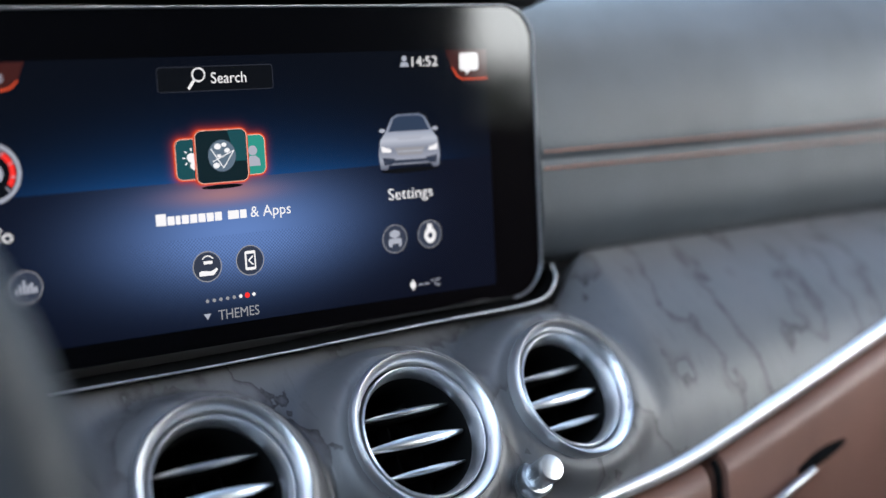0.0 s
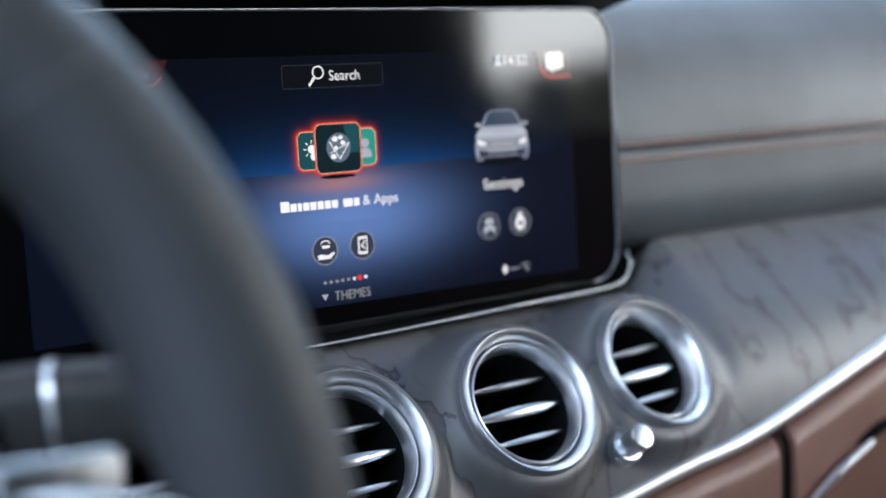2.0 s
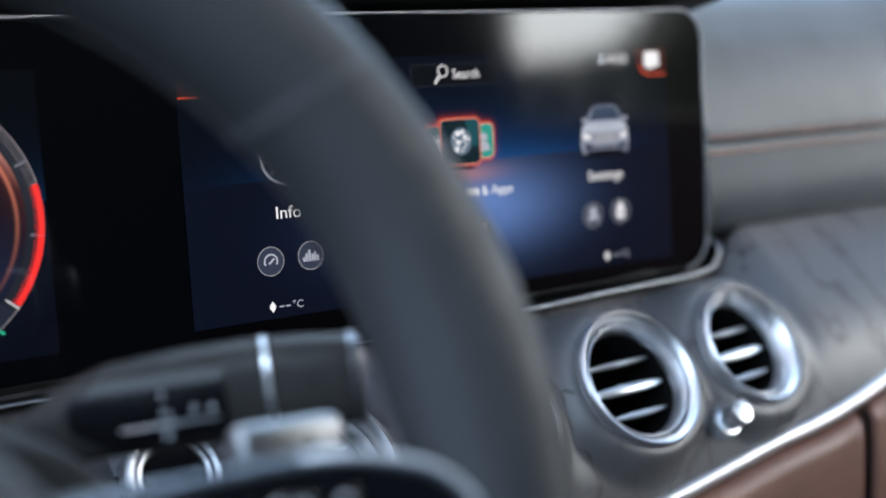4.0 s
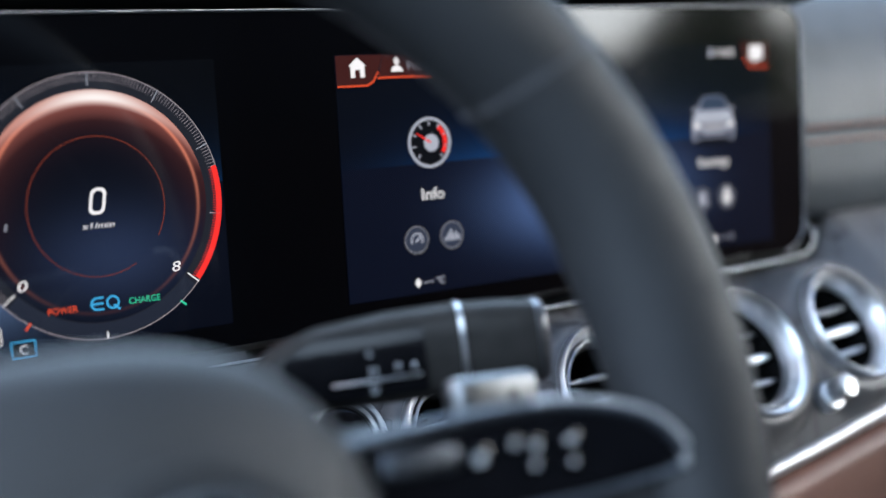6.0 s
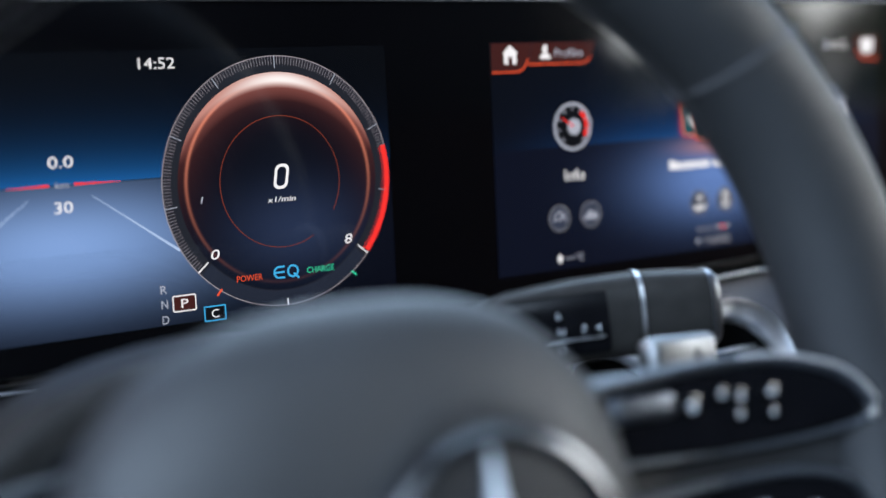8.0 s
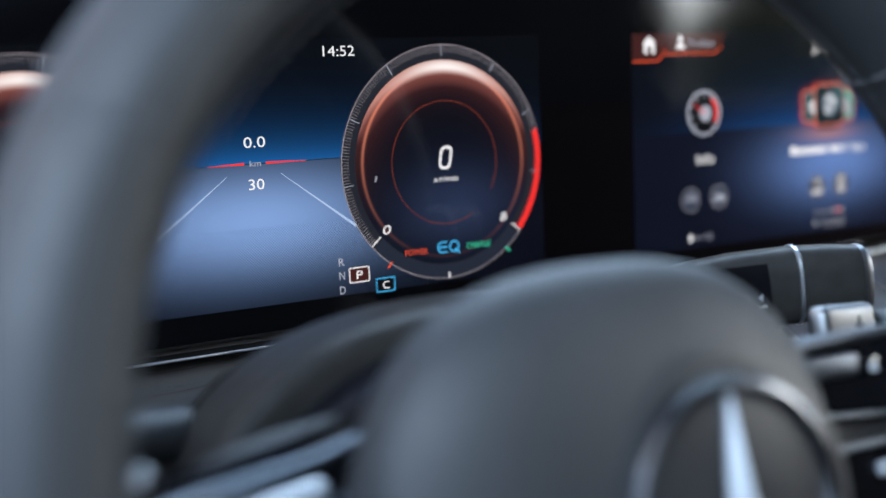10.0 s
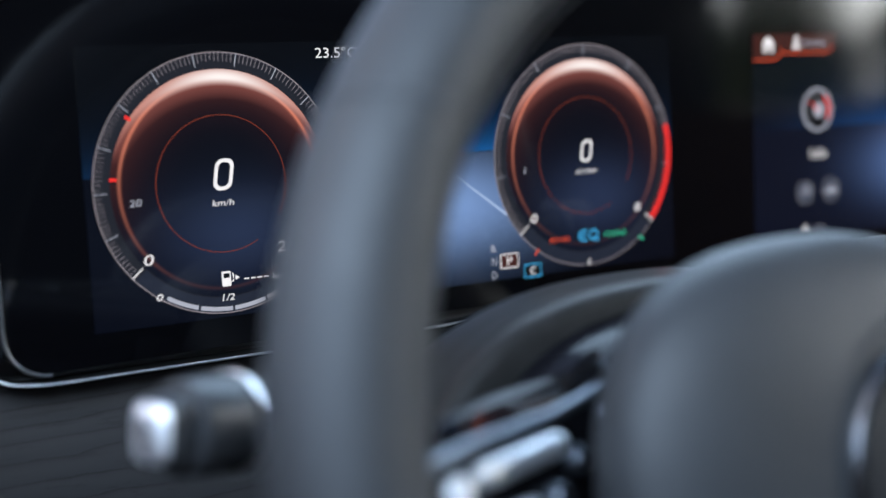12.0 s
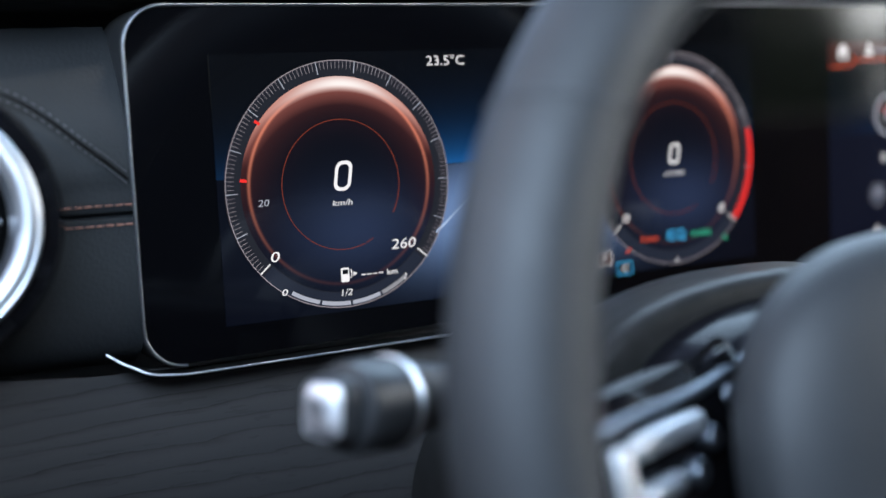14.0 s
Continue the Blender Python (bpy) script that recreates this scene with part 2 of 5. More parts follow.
def car_paint():
    """Silver car as the screen draws it: bright bonnet, greyer flanks and foot."""
    g = Graph("lit_car_paint")
    _, _, z = g.coords()
    h = g.math("DIVIDE", z, 0.028)
    col = g.ramp(h, [(0.08, (0.07, 0.08, 0.12)), (0.25, (0.34, 0.36, 0.44)), (0.42, (0.22, 0.24, 0.31)), (0.56, (0.50, 0.53, 0.62)), (0.70, (0.30, 0.33, 0.42)), (0.96, (0.16, 0.19, 0.27))])
    return g.set(Base_Color=(0.002, 0.002, 0.002), Roughness=0.06, Emission_Color=col, Emission_Strength=LIT)


CAR_PAINT = car_paint()
CLUSTER, CENTRAL, DIAL = cluster_screen(), central_screen(), gauge_face()
WHITE = glow("lit_white", (0.95, 0.93, 0.95), 1.0)
GREY = glow("lit_grey", (0.30, 0.30, 0.33), 1.0)
DIM = glow("lit_dim", (0.030, 0.034, 0.048), 1.0)
BAND = glow("lit_band", (0.016, 0.018, 0.026), 1.0)
TICK = glow("lit_tick", (0.34, 0.30, 0.33), 1.0)
RED = glow("lit_red", (0.95, 0.035, 0.030), 1.0)
ORANGE = glow("lit_orange", (0.75, 0.085, 0.030), 1.0)
ORANGE_DIM = glow("lit_orange_dim", (0.19, 0.036, 0.020), 1.0)
MAROON = glow("lit_maroon", (0.050, 0.012, 0.011), 1.0)
CYAN = glow("lit_cyan", (0.055, 0.42, 0.78), 1.0)
GREEN = glow("lit_green", (0.04, 0.62, 0.36), 1.0)
TEAL = glow("lit_teal", (0.012, 0.075, 0.090), 1.0)
TEAL_LIT = glow("lit_teal_bright", (0.03, 0.30, 0.24), 1.0)
NAVY = glow("lit_navy", (0.006, 0.018, 0.024), 1.0)
INK = glow("unlit_ink", (0.0030, 0.0040, 0.0065), 1.0)
ROAD = glow("lit_lane", (0.42, 0.55, 0.80), 1.0)
SILVER = glow("lit_silver", (0.42, 0.44, 0.52), 1.0)
LOW_BAND = glow("lit_low_band", (0.017, 0.022, 0.038), 1.0)
SLATE = glow("lit_slate", (0.035, 0.045, 0.075), 1.0)


# ---- mesh helpers ----
def part(name, bm, material, parent=None, label="", smooth=True, m=None, at=None):
    """Link a bmesh as one mesh object under a thing or a part."""
    if m is not None:
        bm.transform(m)
    bmesh.ops.recalc_face_normals(bm, faces=bm.faces)
    me = bpy.data.meshes.new(name)
    bm.to_mesh(me)
    bm.free()
    if smooth:
        for p in me.polygons:
            p.use_smooth = True
        me.set_sharp_from_angle(angle=radians(38))
    me.materials.append(material)
    ob = new(name, me)
    ob.parent = parent
    if at is not None:
        ob.location = at
    if label:
        tagged(ob, label)
    return ob


def thing(name, label, category, at=(0, 0, 0), group="", kind=""):
    ob = new(name)
    ob.empty_display_size = 0.02
    ob.location = at
    return tagged(ob, label, category, group, kind)


def rbox(sx, sy, sz, bevel, m=None, seg=3):
    bm = bmesh.new()
    bmesh.ops.create_cube(bm, size=1.0)
    bm.transform(Matrix.Diagonal((sx, sy, sz, 1)))
    bmesh.ops.bevel(bm, geom=bm.edges[:], offset=bevel, segments=seg, profile=0.5, affect="EDGES")
    if m is not None:
        bm.transform(m)
    return bm


def grid_mesh(rows, close_u=False, close_v=False):
    """A quad mesh through rows of points."""
    bm = bmesh.new()
    vs = [[bm.verts.new(p) for p in r] for r in rows]
    nu, nv = len(vs), len(vs[0])
    for i in range(nu if close_u else nu - 1):
        for j in range(nv if close_v else nv - 1):
            a, b = vs[i], vs[(i + 1) % nu]
            k = (j + 1) % nv
            bm.faces.new((a[j], a[k], b[k], b[j]))
    return bm, vs


def lathe(profile, n=64, m=None, caps=True):
    """Revolve (radius, height) pairs about z."""
    rows = [[(r * math.cos(2 * math.pi * i / n), r * math.sin(2 * math.pi * i / n), h) for i in range(n)] for r, h in profile]
    bm, vs = grid_mesh(rows, close_v=True)
    if caps:
        for ring in (vs[0], vs[-1]):
            bm.faces.new(ring)
    if m is not None:
        bm.transform(m)
    return bm


def torus(R, ra, rb, n=160, k=32, m=None):
    """A ring about z: ra across, rb along the axis."""
    rows = [[((R + ra * math.cos(2 * math.pi * j / k)) * math.cos(2 * math.pi * i / n),
              (R + ra * math.cos(2 * math.pi * j / k)) * math.sin(2 * math.pi * i / n),
              rb * math.sin(2 * math.pi * j / k)) for j in range(k)] for i in range(n)]
    bm, _ = grid_mesh(rows, True, True)
    if m is not None:
        bm.transform(m)
    return bm


def tube(points, radius, k=12, closed=False, flat=1.0, up=(0, 0, 1)):
    """A pipe along points; radius is a number or a function of the way along (0 to 1)."""
    pts = [Vector(p) for p in points]
    n = len(pts)
    rows = []
    for i, p in enumerate(pts):
        a = pts[(i - 1) % n] if closed else pts[max(i - 1, 0)]
        b = pts[(i + 1) % n] if closed else pts[min(i + 1, n - 1)]
        d = (b - a).normalized()
        s = d.cross(Vector(up)).normalized()
        w = s.cross(d)
        r = radius(i / (n - 1)) if callable(radius) else radius
        rows.append([p + s * (r * math.cos(2 * math.pi * j / k)) + w * (r * flat * math.sin(2 * math.pi * j / k)) for j in range(k)])
    bm, vs = grid_mesh(rows, closed, True)
    if not closed:
        bm.faces.new(vs[0])
        bm.faces.new(vs[-1])
    return bm


def slab(rows, depth):
    """A curved sheet through rows of points, thickened by depth (a vector) behind it."""
    bm, vs = grid_mesh(rows)
    d = Vector(depth)
    back = [[bm.verts.new(v.co + d) for v in r] for r in vs]
    nu, nv = len(vs), len(vs[0])
    for i in range(nu - 1):
        for j in range(nv - 1):
            bm.faces.new((back[i][j], back[i + 1][j], back[i + 1][j + 1], back[i][j + 1]))
    for i in range(nu - 1):
        for j in (0, nv - 1):
            bm.faces.new((vs[i][j], vs[i + 1][j], back[i + 1][j], back[i][j]))
    for j in range(nv - 1):
        for i in (0, nu - 1):
            bm.faces.new((vs[i][j], vs[i][j + 1], back[i][j + 1], back[i][j]))
    return bm


def spline(points, n):
    """n places along a smooth curve through the points."""
    P = [Vector(p) for p in points]
    P = [2 * P[0] - P[1], *P, 2 * P[-1] - P[-2]]
    out = []
    for i in range(n):
        s = i / (n - 1) * (len(P) - 3)
        k = min(int(s), len(P) - 4)
        u = s - k
        a, b, c, d = P[k:k + 4]
        out.append(0.5 * ((2 * b) + (c - a) * u + (2 * a - 5 * b + 4 * c - d) * u * u + (3 * b - a - 3 * c + d) * u ** 3))
    return out


def rounded(x0, z0, x1, z1, r, n=8):
    out = []
    for cx, cz, a0 in ((x1 - r, z1 - r, 0), (x0 + r, z1 - r, 90), (x0 + r, z0 + r, 180), (x1 - r, z0 + r, 270)):
        for i in range(n + 1):
            a = radians(a0 + 90 * i / n)
            out.append((cx + r * math.cos(a), cz + r * math.sin(a)))
    return out


def prism(pts, y0, y1, m=None):
    """A flat outline in x and z, from y0 to y1."""
    bm = bmesh.new()
    a = [bm.verts.new((x, y0, z)) for x, z in pts]
    b = [bm.verts.new((x, y1, z)) for x, z in pts]
    bm.faces.new(a)
    bm.faces.new(b)
    for i in range(len(pts)):
        k = (i + 1) % len(pts)
        bm.faces.new((a[i], a[k], b[k], b[i]))
    if m is not None:
        bm.transform(m)
    return bm


def joined(*bms):
    out = bmesh.new()
    for b in bms:
        me = bpy.data.meshes.new("scratch")
        b.to_mesh(me)
        b.free()
        out.from_mesh(me)
        bpy.data.meshes.remove(me)
    return out


# ---- structure: the car's cabin, light blockers at its rear, ground and what stands outside ----
X0, X1 = -0.27, 1.35          # inner faces of the doors
BACK, ROOF, FLOOR = -2.3, 0.62, -0.62


def plate(name, x0, x1, y0, y1, z0, z1, material, label, category):
    bm = rbox(x1 - x0, y1 - y0, z1 - z0, 0.006, pose((x0 + x1) / 2, (y0 + y1) / 2, (z0 + z1) / 2), 2)
    return tagged(part(name, bm, material), label, category, "", "structure")


plate("floor", X0 - 0.05, X1 + 0.05, BACK, 0.75, FLOOR - 0.04, FLOOR, HEADLINER, "dark carpeted car floor", "floor")
plate("ceiling", X0 - 0.04, X1 + 0.04, BACK, -0.30, ROOF, ROOF + 0.04, HEADLINER, "dark grey cloth headliner", "ceiling")
# unseen sheet added in place of the rear window, blocks light and reflections
plate("blocker_back", X0 - 0.06, X1 + 0.06, BACK - 0.04, BACK + 0.01, FLOOR, ROOF, HEADLINER, "unseen dark sheet added to keep light out at the rear", "wall")
plate("wall_front", X0, X1, 0.72, 0.76, FLOOR, 0.10, HEADLINER, "dark bulkhead ahead of the dashboard", "wall")
for side, xa, xb in (("left", X0 - 0.05, X0), ("right", X1, X1 + 0.05)):
    sill = 0.045 if side == "left" else -0.005
    plate("wall_" + side, xa, xb, BACK, 0.72, FLOOR, sill, LEATHER_DOOR, "reddish-brown leather door panel below the window", "wall")
    plate("pillar_middle_" + side, xa, xb, -1.28, -1.13, sill, ROOF, HEADLINER, "dark cloth middle pillar", "pillar")
    # likewise unseen, added over the rear side windows to block their light
    plate("blocker_rear_" + side, xa, xb, BACK, -1.275, sill, ROOF, HEADLINER, "unseen dark sheet added to keep light out at the rear quarter", "pillar")
    bm = tube([((xa + xb) / 2, 0.70, 0.10), ((xa + xb) / 2, 0.10, 0.40), ((xa + xb) / 2, -0.32, ROOF)], 0.035)
    tagged(part("pillar_front_" + side, bm, HEADLINER), "dark cloth windscreen pillar", "pillar", "", "structure")
bm = bmesh.new()
bmesh.ops.create_grid(bm, x_segments=4, y_segments=4, size=900.0, matrix=pose(0, 0, -0.95))
gr = Graph("gravel_ground")
tagged(part("ground", bm, gr.set(Base_Color=gr.ramp(gr.noise(3.0, 6), [(0.3, (0.09, 0.085, 0.07)), (0.7, (0.19, 0.18, 0.16))]), Roughness=0.95)),
       "pale gravel ground outside the car", "ground", "", "structure")


def tree(x, y, height, seed):
    rng = random.Random(seed)
    root = thing("tree", "leafy green tree standing outside the car", "tree", (x, y, -0.95), "trees beside the car")
    trunk = tube([(0, 0, 0), (0.04, 0.02, height * 0.3), (0.0, 0.06, height * 0.62), (0.05, 0.0, height * 0.9)], lambda u: 0.13 * (1 - 0.8 * u), 10)
    limbs = [tube([(0, 0.03, height * h), (0.4 * math.cos(a), 0.4 * math.sin(a), height * (h + 0.12)), (0.9 * math.cos(a), 0.9 * math.sin(a), height * (h + 0.2))],
                  lambda u: 0.05 * (1 - 0.75 * u), 7) for h, a in ((0.32, 0.4), (0.42, 2.6), (0.5, 4.4), (0.58, 1.4), (0.64, 5.6))]
    part("trunk", joined(trunk, *limbs), BARK, root)
    verts, faces = [], []
    for _ in range(90):
        a, h, d = rng.uniform(0, 6.283), rng.uniform(0.05, 1.02), 1.0 * math.sqrt(rng.random())
        c = Vector((d * math.cos(a), d * math.sin(a), height * h))
        for _ in range(45):
            p = c + Vector((rng.gauss(0, 0.2), rng.gauss(0, 0.2), rng.gauss(0, 0.16)))
            u = Vector((rng.gauss(0, 1), rng.gauss(0, 1), rng.gauss(0, 1))).normalized() * 0.11
            w = u.orthogonal().normalized() * 0.07
            k = len(verts)
            verts += [p - u, p - w, p + u, p + w]
            faces.append((k, k + 1, k + 2, k + 3))
    me = bpy.data.meshes.new("crown")
    me.from_pydata(verts, [], faces)
    me.materials.append(LEAF)
    ob = new("crown", me)
    ob.parent = root
    return root


lf = Graph("leaf")
LEAF = lf.set(Base_Color=lf.ramp(lf.noise(2.0, 2), [(0.3, (0.045, 0.075, 0.022)), (0.7, (0.11, 0.14, 0.045))]), Roughness=0.55)
bk = Graph("bark")
BARK = bk.set(Base_Color=bk.ramp(bk.noise(25.0, 5), [(0.3, (0.05, 0.04, 0.03)), (0.7, (0.16, 0.13, 0.10))]), Roughness=0.9)
for k, (az, far, th) in enumerate(((33.6, 46.0, 2.1), (36.2, 52.0, 1.8), (39.0, 46.0, 1.9), (41.6, 50.0, 2.2), (44.0, 44.0, 2.8), (45.3, 36.0, 4.4), (46.4, 38.0, 4.6), (47.5, 43.0, 4.2), (48.4, 47.0, 2.6), (52.0, 30.0, 2.4), (54.6, 22.0, 3.4), (55.4, 18.0, 3.0), (57.5, 20.0, 3.6), (62.5, 19.0, 3.2), (68.0, 18.0, 3.8), (24.0, 22.0, 3.4))):
    tree(0.3 + far * math.sin(radians(az)), -far * math.cos(radians(az)), th, 40 + k)
# pale bright sky low over the open side of the place, far behind the trees
far_sky = Graph("hazy_sky")
far_sky.set(Base_Color=(0, 0, 0), Roughness=1.0, Emission_Color=far_sky.ramp(far_sky.noise(0.12, 3), [(0.25, (0.80, 0.86, 0.90)), (0.75, (1.0, 1.0, 0.97))]), Emission_Strength=5.7)
rows = [[(60 * math.sin(radians(a)), -60 * math.cos(radians(a)), z) for z in (-0.9, 10.0, 24.0)] for a in range(16, 84, 4)]
tagged(part("backdrop", slab(rows, (0.3, -0.3, 0)), far_sky.m), "bright hazy sky beyond the trees", "sky", "", "structure")

# ---- dashboard: leather pads, wood trim, chrome strip, glovebox ----
STRIP = ((0.30, -0.062, -0.196), (0.45, -0.061, -0.174), (0.534, -0.060, -0.1621), (0.584, -0.060, -0.1543), (0.627, -0.060, -0.1467), (0.6815, -0.060, -0.1385),
         (0.753, -0.060, -0.1180), (0.825, -0.058, -0.0970), (0.95, -0.050, -0.064), (1.12, -0.035, -0.040), (1.33, -0.01, -0.030))
curve = spline(STRIP, 121)
fine_curve = spline(STRIP, 420)
VENTS = ((0.370, -0.0580, -0.1100), (0.4550, -0.0535, -0.1058), (0.5460, -0.0490, -0.1025), (0.6260, -0.0447, -0.0992))
AXIS = Vector((0, -math.cos(radians(31)), math.sin(radians(31))))


def pierced(bm, holes):
    """Take out the faces round each hole's axis."""
    gone = []
    for f in bm.faces:
        c = f.calc_center_median()
        for at, radius in holes:
            d = c - Vector(at)
            if (d - AXIS * d.dot(AXIS)).length < radius:
                gone.append(f)
                break
    bmesh.ops.delete(bm, geom=gone, context="FACES")
    return bm


def trim_rows(pts, top, bulge, n=14):
    """Sheet rows between a top edge and the strip, slightly bowed toward the seats."""
    rows = []
    for p in pts:
        t = Vector(top(p.x))
        row = []
        for j in range(n):
            u = j / (n - 1)
            q = t.lerp(p, u)
            q.y -= bulge(p.x) * math.sin(math.pi * u)
            # the wood swells up to each vent's ring
            for at in VENTS:
                rel = q - Vector(at)
                h = rel.dot(AXIS)
                k = max(0.0, min(1.0, (0.0500 - (rel - AXIS * h).length) / 0.0145))
                q += AXIS * (0.0030 - h) * k * k * (3 - 2 * k)
            row.append(q)
        rows.append(row)
    return rows


def bow(x):
    # fullest round the central vents
    return 0.019 + 0.006 * max(0.0, min(1.0, (0.63 - x) / 0.15)) - 0.012 * max(0.0, min(1.0, (x - 0.66) / 0.25))


def wood_top(x):
    # the upper edge tucks under the display on one side and under the leather pad on the other
    if x < 0.655:
        return (x, 0.006, -0.0710)
    s = min((x - 0.655) / 0.03, 1.0)
    s = s * s * (3 - 2 * s)
    return (x, 0.006 + 0.004 * s, -0.0710 + 0.0250 * s)


dash = thing("wood_trim", "dark grey open-pore wood dashboard trim with wavy veins", "trim", kind="structure")
part("wood_panel", pierced(slab(trim_rows(fine_curve, wood_top, bow, 52), (0, 0.010, -0.006)), [(v, 0.0320 if v[0] < 0.6 else 0.0302) for v in VENTS] + [((0.3150, -0.0470, -0.1000), 0.0165)]), WOOD, dash)
low_left = spline(((-0.27, 0.050, -0.155), (-0.10, 0.046, -0.157), (0.05, 0.020, -0.168), (0.30, -0.063, -0.196)), 40)


def left_top(x):
    return (x, 0.008, -0.069 + 0.010 * max(0.0, min(1.0, (-0.05 - x) / 0.1)))


# driver's side takes the darkened copy of the wood
part("wood_panel", slab(trim_rows(low_left, left_top, lambda x: 0.004 + 0.021 * max(0.0, x / 0.3)), (0, 0.012, -0.008)), WOOD_LONG_SHADED, dash)
strip = thing("chrome_strip", "bright satin chrome strip under the wood trim", "trim", kind="structure")
part("strip", tube([p + Vector((0, -0.0010, -0.0006)) for p in fine_curve[::3]], 0.0028, 16, flat=1.35), SATIN, strip)

# upper leather pad of the passenger side with its stitched crease
pad = thing("dashboard_pad", "grey leather dashboard pad with a rose double-stitched crease", "dashboard", kind="structure")


def pad_profile(x, low):
    e = (x - 0.66) * 0.02
    if low:
        return spline(((x, 0.014 + e, -0.0500), (x, 0.005 + e, -0.043), (x, 0.000 + e, -0.029), (x, 0.0002 + e, -0.010), (x, 0.0006 + e, 0.0002), (x, 0.0022 + e, 0.0012)), 18)
    return spline(((x, 0.0022 + e, 0.0013), (x, 0.0006 + e, 0.0022), (x, 0.0004 + e, 0.011), (x, 0.008 + e, 0.038), (x, 0.026 + e, 0.066), (x, 0.065 + e, 0.090), (x, 0.17 + e, 0.104), (x, 0.40, 0.105), (x, 0.72, 0.10)), 40)


xs = [0.6498 + 0.7 * i / 60 for i in range(61)]
part("lower_pad", slab([pad_profile(x, True) for x in xs], (0, 0.03, 0)), LEATHER_DASH, pad)
part("upper_pad", slab([pad_profile(x, False) for x in xs], (0, 0.012, -0.02)), LEATHER_DASH, pad)


def stitches(name, x0, x1, place, step, parent, material=THREAD, thick=0.0006):
    bms = []
    x = x0
    while x < x1:
        a, b = Vector(place(x)), Vector(place(x + step * 0.72))
        bms.append(tube([a, (a + b) / 2 + Vector((0, -0.0003, 0)), b], thick, 6))
        x += step
    ob = part(name, joined(*bms), material, parent, "row of rose thread stitches")
    tagged(ob, kind="stuff")


stitches("stitching", 0.652, 1.2, lambda x: (x, 0.0000 + (x - 0.66) * 0.02, 0.0052), 0.0042, pad)
stitches("stitching", 0.652, 1.2, lambda x: (x, 0.0000 + (x - 0.66) * 0.02, -0.0030), 0.0042, pad)

# dark pad round the display's left end and the hood over it
left_pad = thing("dashboard_pad", "black leather dashboard pad beside the instrument display", "dashboard", kind="structure")


def left_profile(x, low):
    e = -(x + 0.04) * 0.12
    if low:
        return spline(((x, 0.016 + e, -0.066), (x, 0.004 + e, -0.058), (x, 0.000 + e, -0.040), (x, 0.0004 + e, -0.012), (x, 0.0010 + e, -0.0066), (x, 0.009 + e, -0.0058)), 20)
    return spline(((x, 0.009 + e, -0.0055), (x, 0.0010 + e, -0.0047), (x, 0.0002 + e, 0.004), (x, 0.000 + e, 0.014), (x, 0.004 + e, 0.035), (x, 0.016 + e, 0.058), (x, 0.026 + e, 0.068)), 24)


xl = [-0.27 + 0.236 * i / 24 for i in range(25)]
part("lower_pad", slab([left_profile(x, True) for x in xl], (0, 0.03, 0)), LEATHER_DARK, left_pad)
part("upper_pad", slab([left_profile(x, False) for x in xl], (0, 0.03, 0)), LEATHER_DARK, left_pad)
stitches("stitching", -0.0720, -0.036, lambda x: (x, -0.0003 - (x + 0.04) * 0.12, -0.0018), 0.0038, left_pad, THREAD, 0.00026)
stitches("stitching", -0.0720, -0.036, lambda x: (x, -0.0003 - (x + 0.04) * 0.12, -0.0094), 0.0038, left_pad, THREAD, 0.00026)
slant = spline(((-0.110, 0.0075, 0.052), (-0.075, 0.0042, 0.040), (-0.050, -0.0006, 0.020), (-0.036, -0.0008, 0.008)), 61)
part("seam", tube(slant, 0.0005, 8), VOID, left_pad)
for drop in (0.0022, -0.0022):
    bms = [tube([slant[k] + Vector((0, -0.0003, drop)), slant[k + 1] + Vector((0, -0.0003, drop))], 0.00032, 6) for k in range(0, 60, 2)]
    tagged(part("stitching", joined(*bms), THREAD_DARK, left_pad, "row of dark thread stitches"), kind="stuff")
hood = thing("dashboard_hood", "black leather hood over the long display", "dashboard", kind="structure")
xh = [-0.27 + 0.935 * i / 50 for i in range(51)]
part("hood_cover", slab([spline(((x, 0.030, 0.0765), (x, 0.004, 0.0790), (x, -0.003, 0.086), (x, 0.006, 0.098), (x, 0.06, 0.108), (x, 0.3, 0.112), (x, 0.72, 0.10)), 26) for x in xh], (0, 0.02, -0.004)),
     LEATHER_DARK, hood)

# glovebox side below the strip
glove = thing("glovebox", "reddish-brown leather glovebox with a chrome handle", "glovebox", kind="structure")


def glove_rows(a, b):
    rows = []
    for p in curve:
        if a <= p.x <= b:
            x, y, z = p
            rows.append(spline(((x, y + 0.022, z - 0.0055), (x, y + 0.004, z - 0.0075), (x, y - 0.0030, z - 0.0125), (x, y - 0.0050, z - 0.024), (x, y - 0.003, z - 0.060), (x, y + 0.010, z - 0.14), (x, y + 0.04, z - 0.26)), 30))
    return rows


part("side_panel", slab(glove_rows(0.30, 0.6975), (0, 0.02, 0)), LEATHER_BROWN, glove)
part("lid", slab(glove_rows(0.7005, 1.34), (0, 0.02, 0)), LEATHER_BROWN, glove)
recess = part("handle_recess", tube(spline(((0.752, -0.0655, -0.1580), (0.768, -0.0650, -0.1530), (0.786, -0.0640, -0.1490)), 16), lambda u: 0.0034 * (0.45 + 0.55 * math.sin(math.pi * u)), 12), VOID, glove, "dark handle recess")
part("handle", tube(spline(((0.712, -0.0675, -0.1800), (0.732, -0.0700, -0.1670), (0.758, -0.0695, -0.1570)), 16), lambda u: 0.0023 * (0.7 + 0.3 * math.sin(math.pi * u)), 12), CHROME_SOFT, recess, "chrome pull handle")
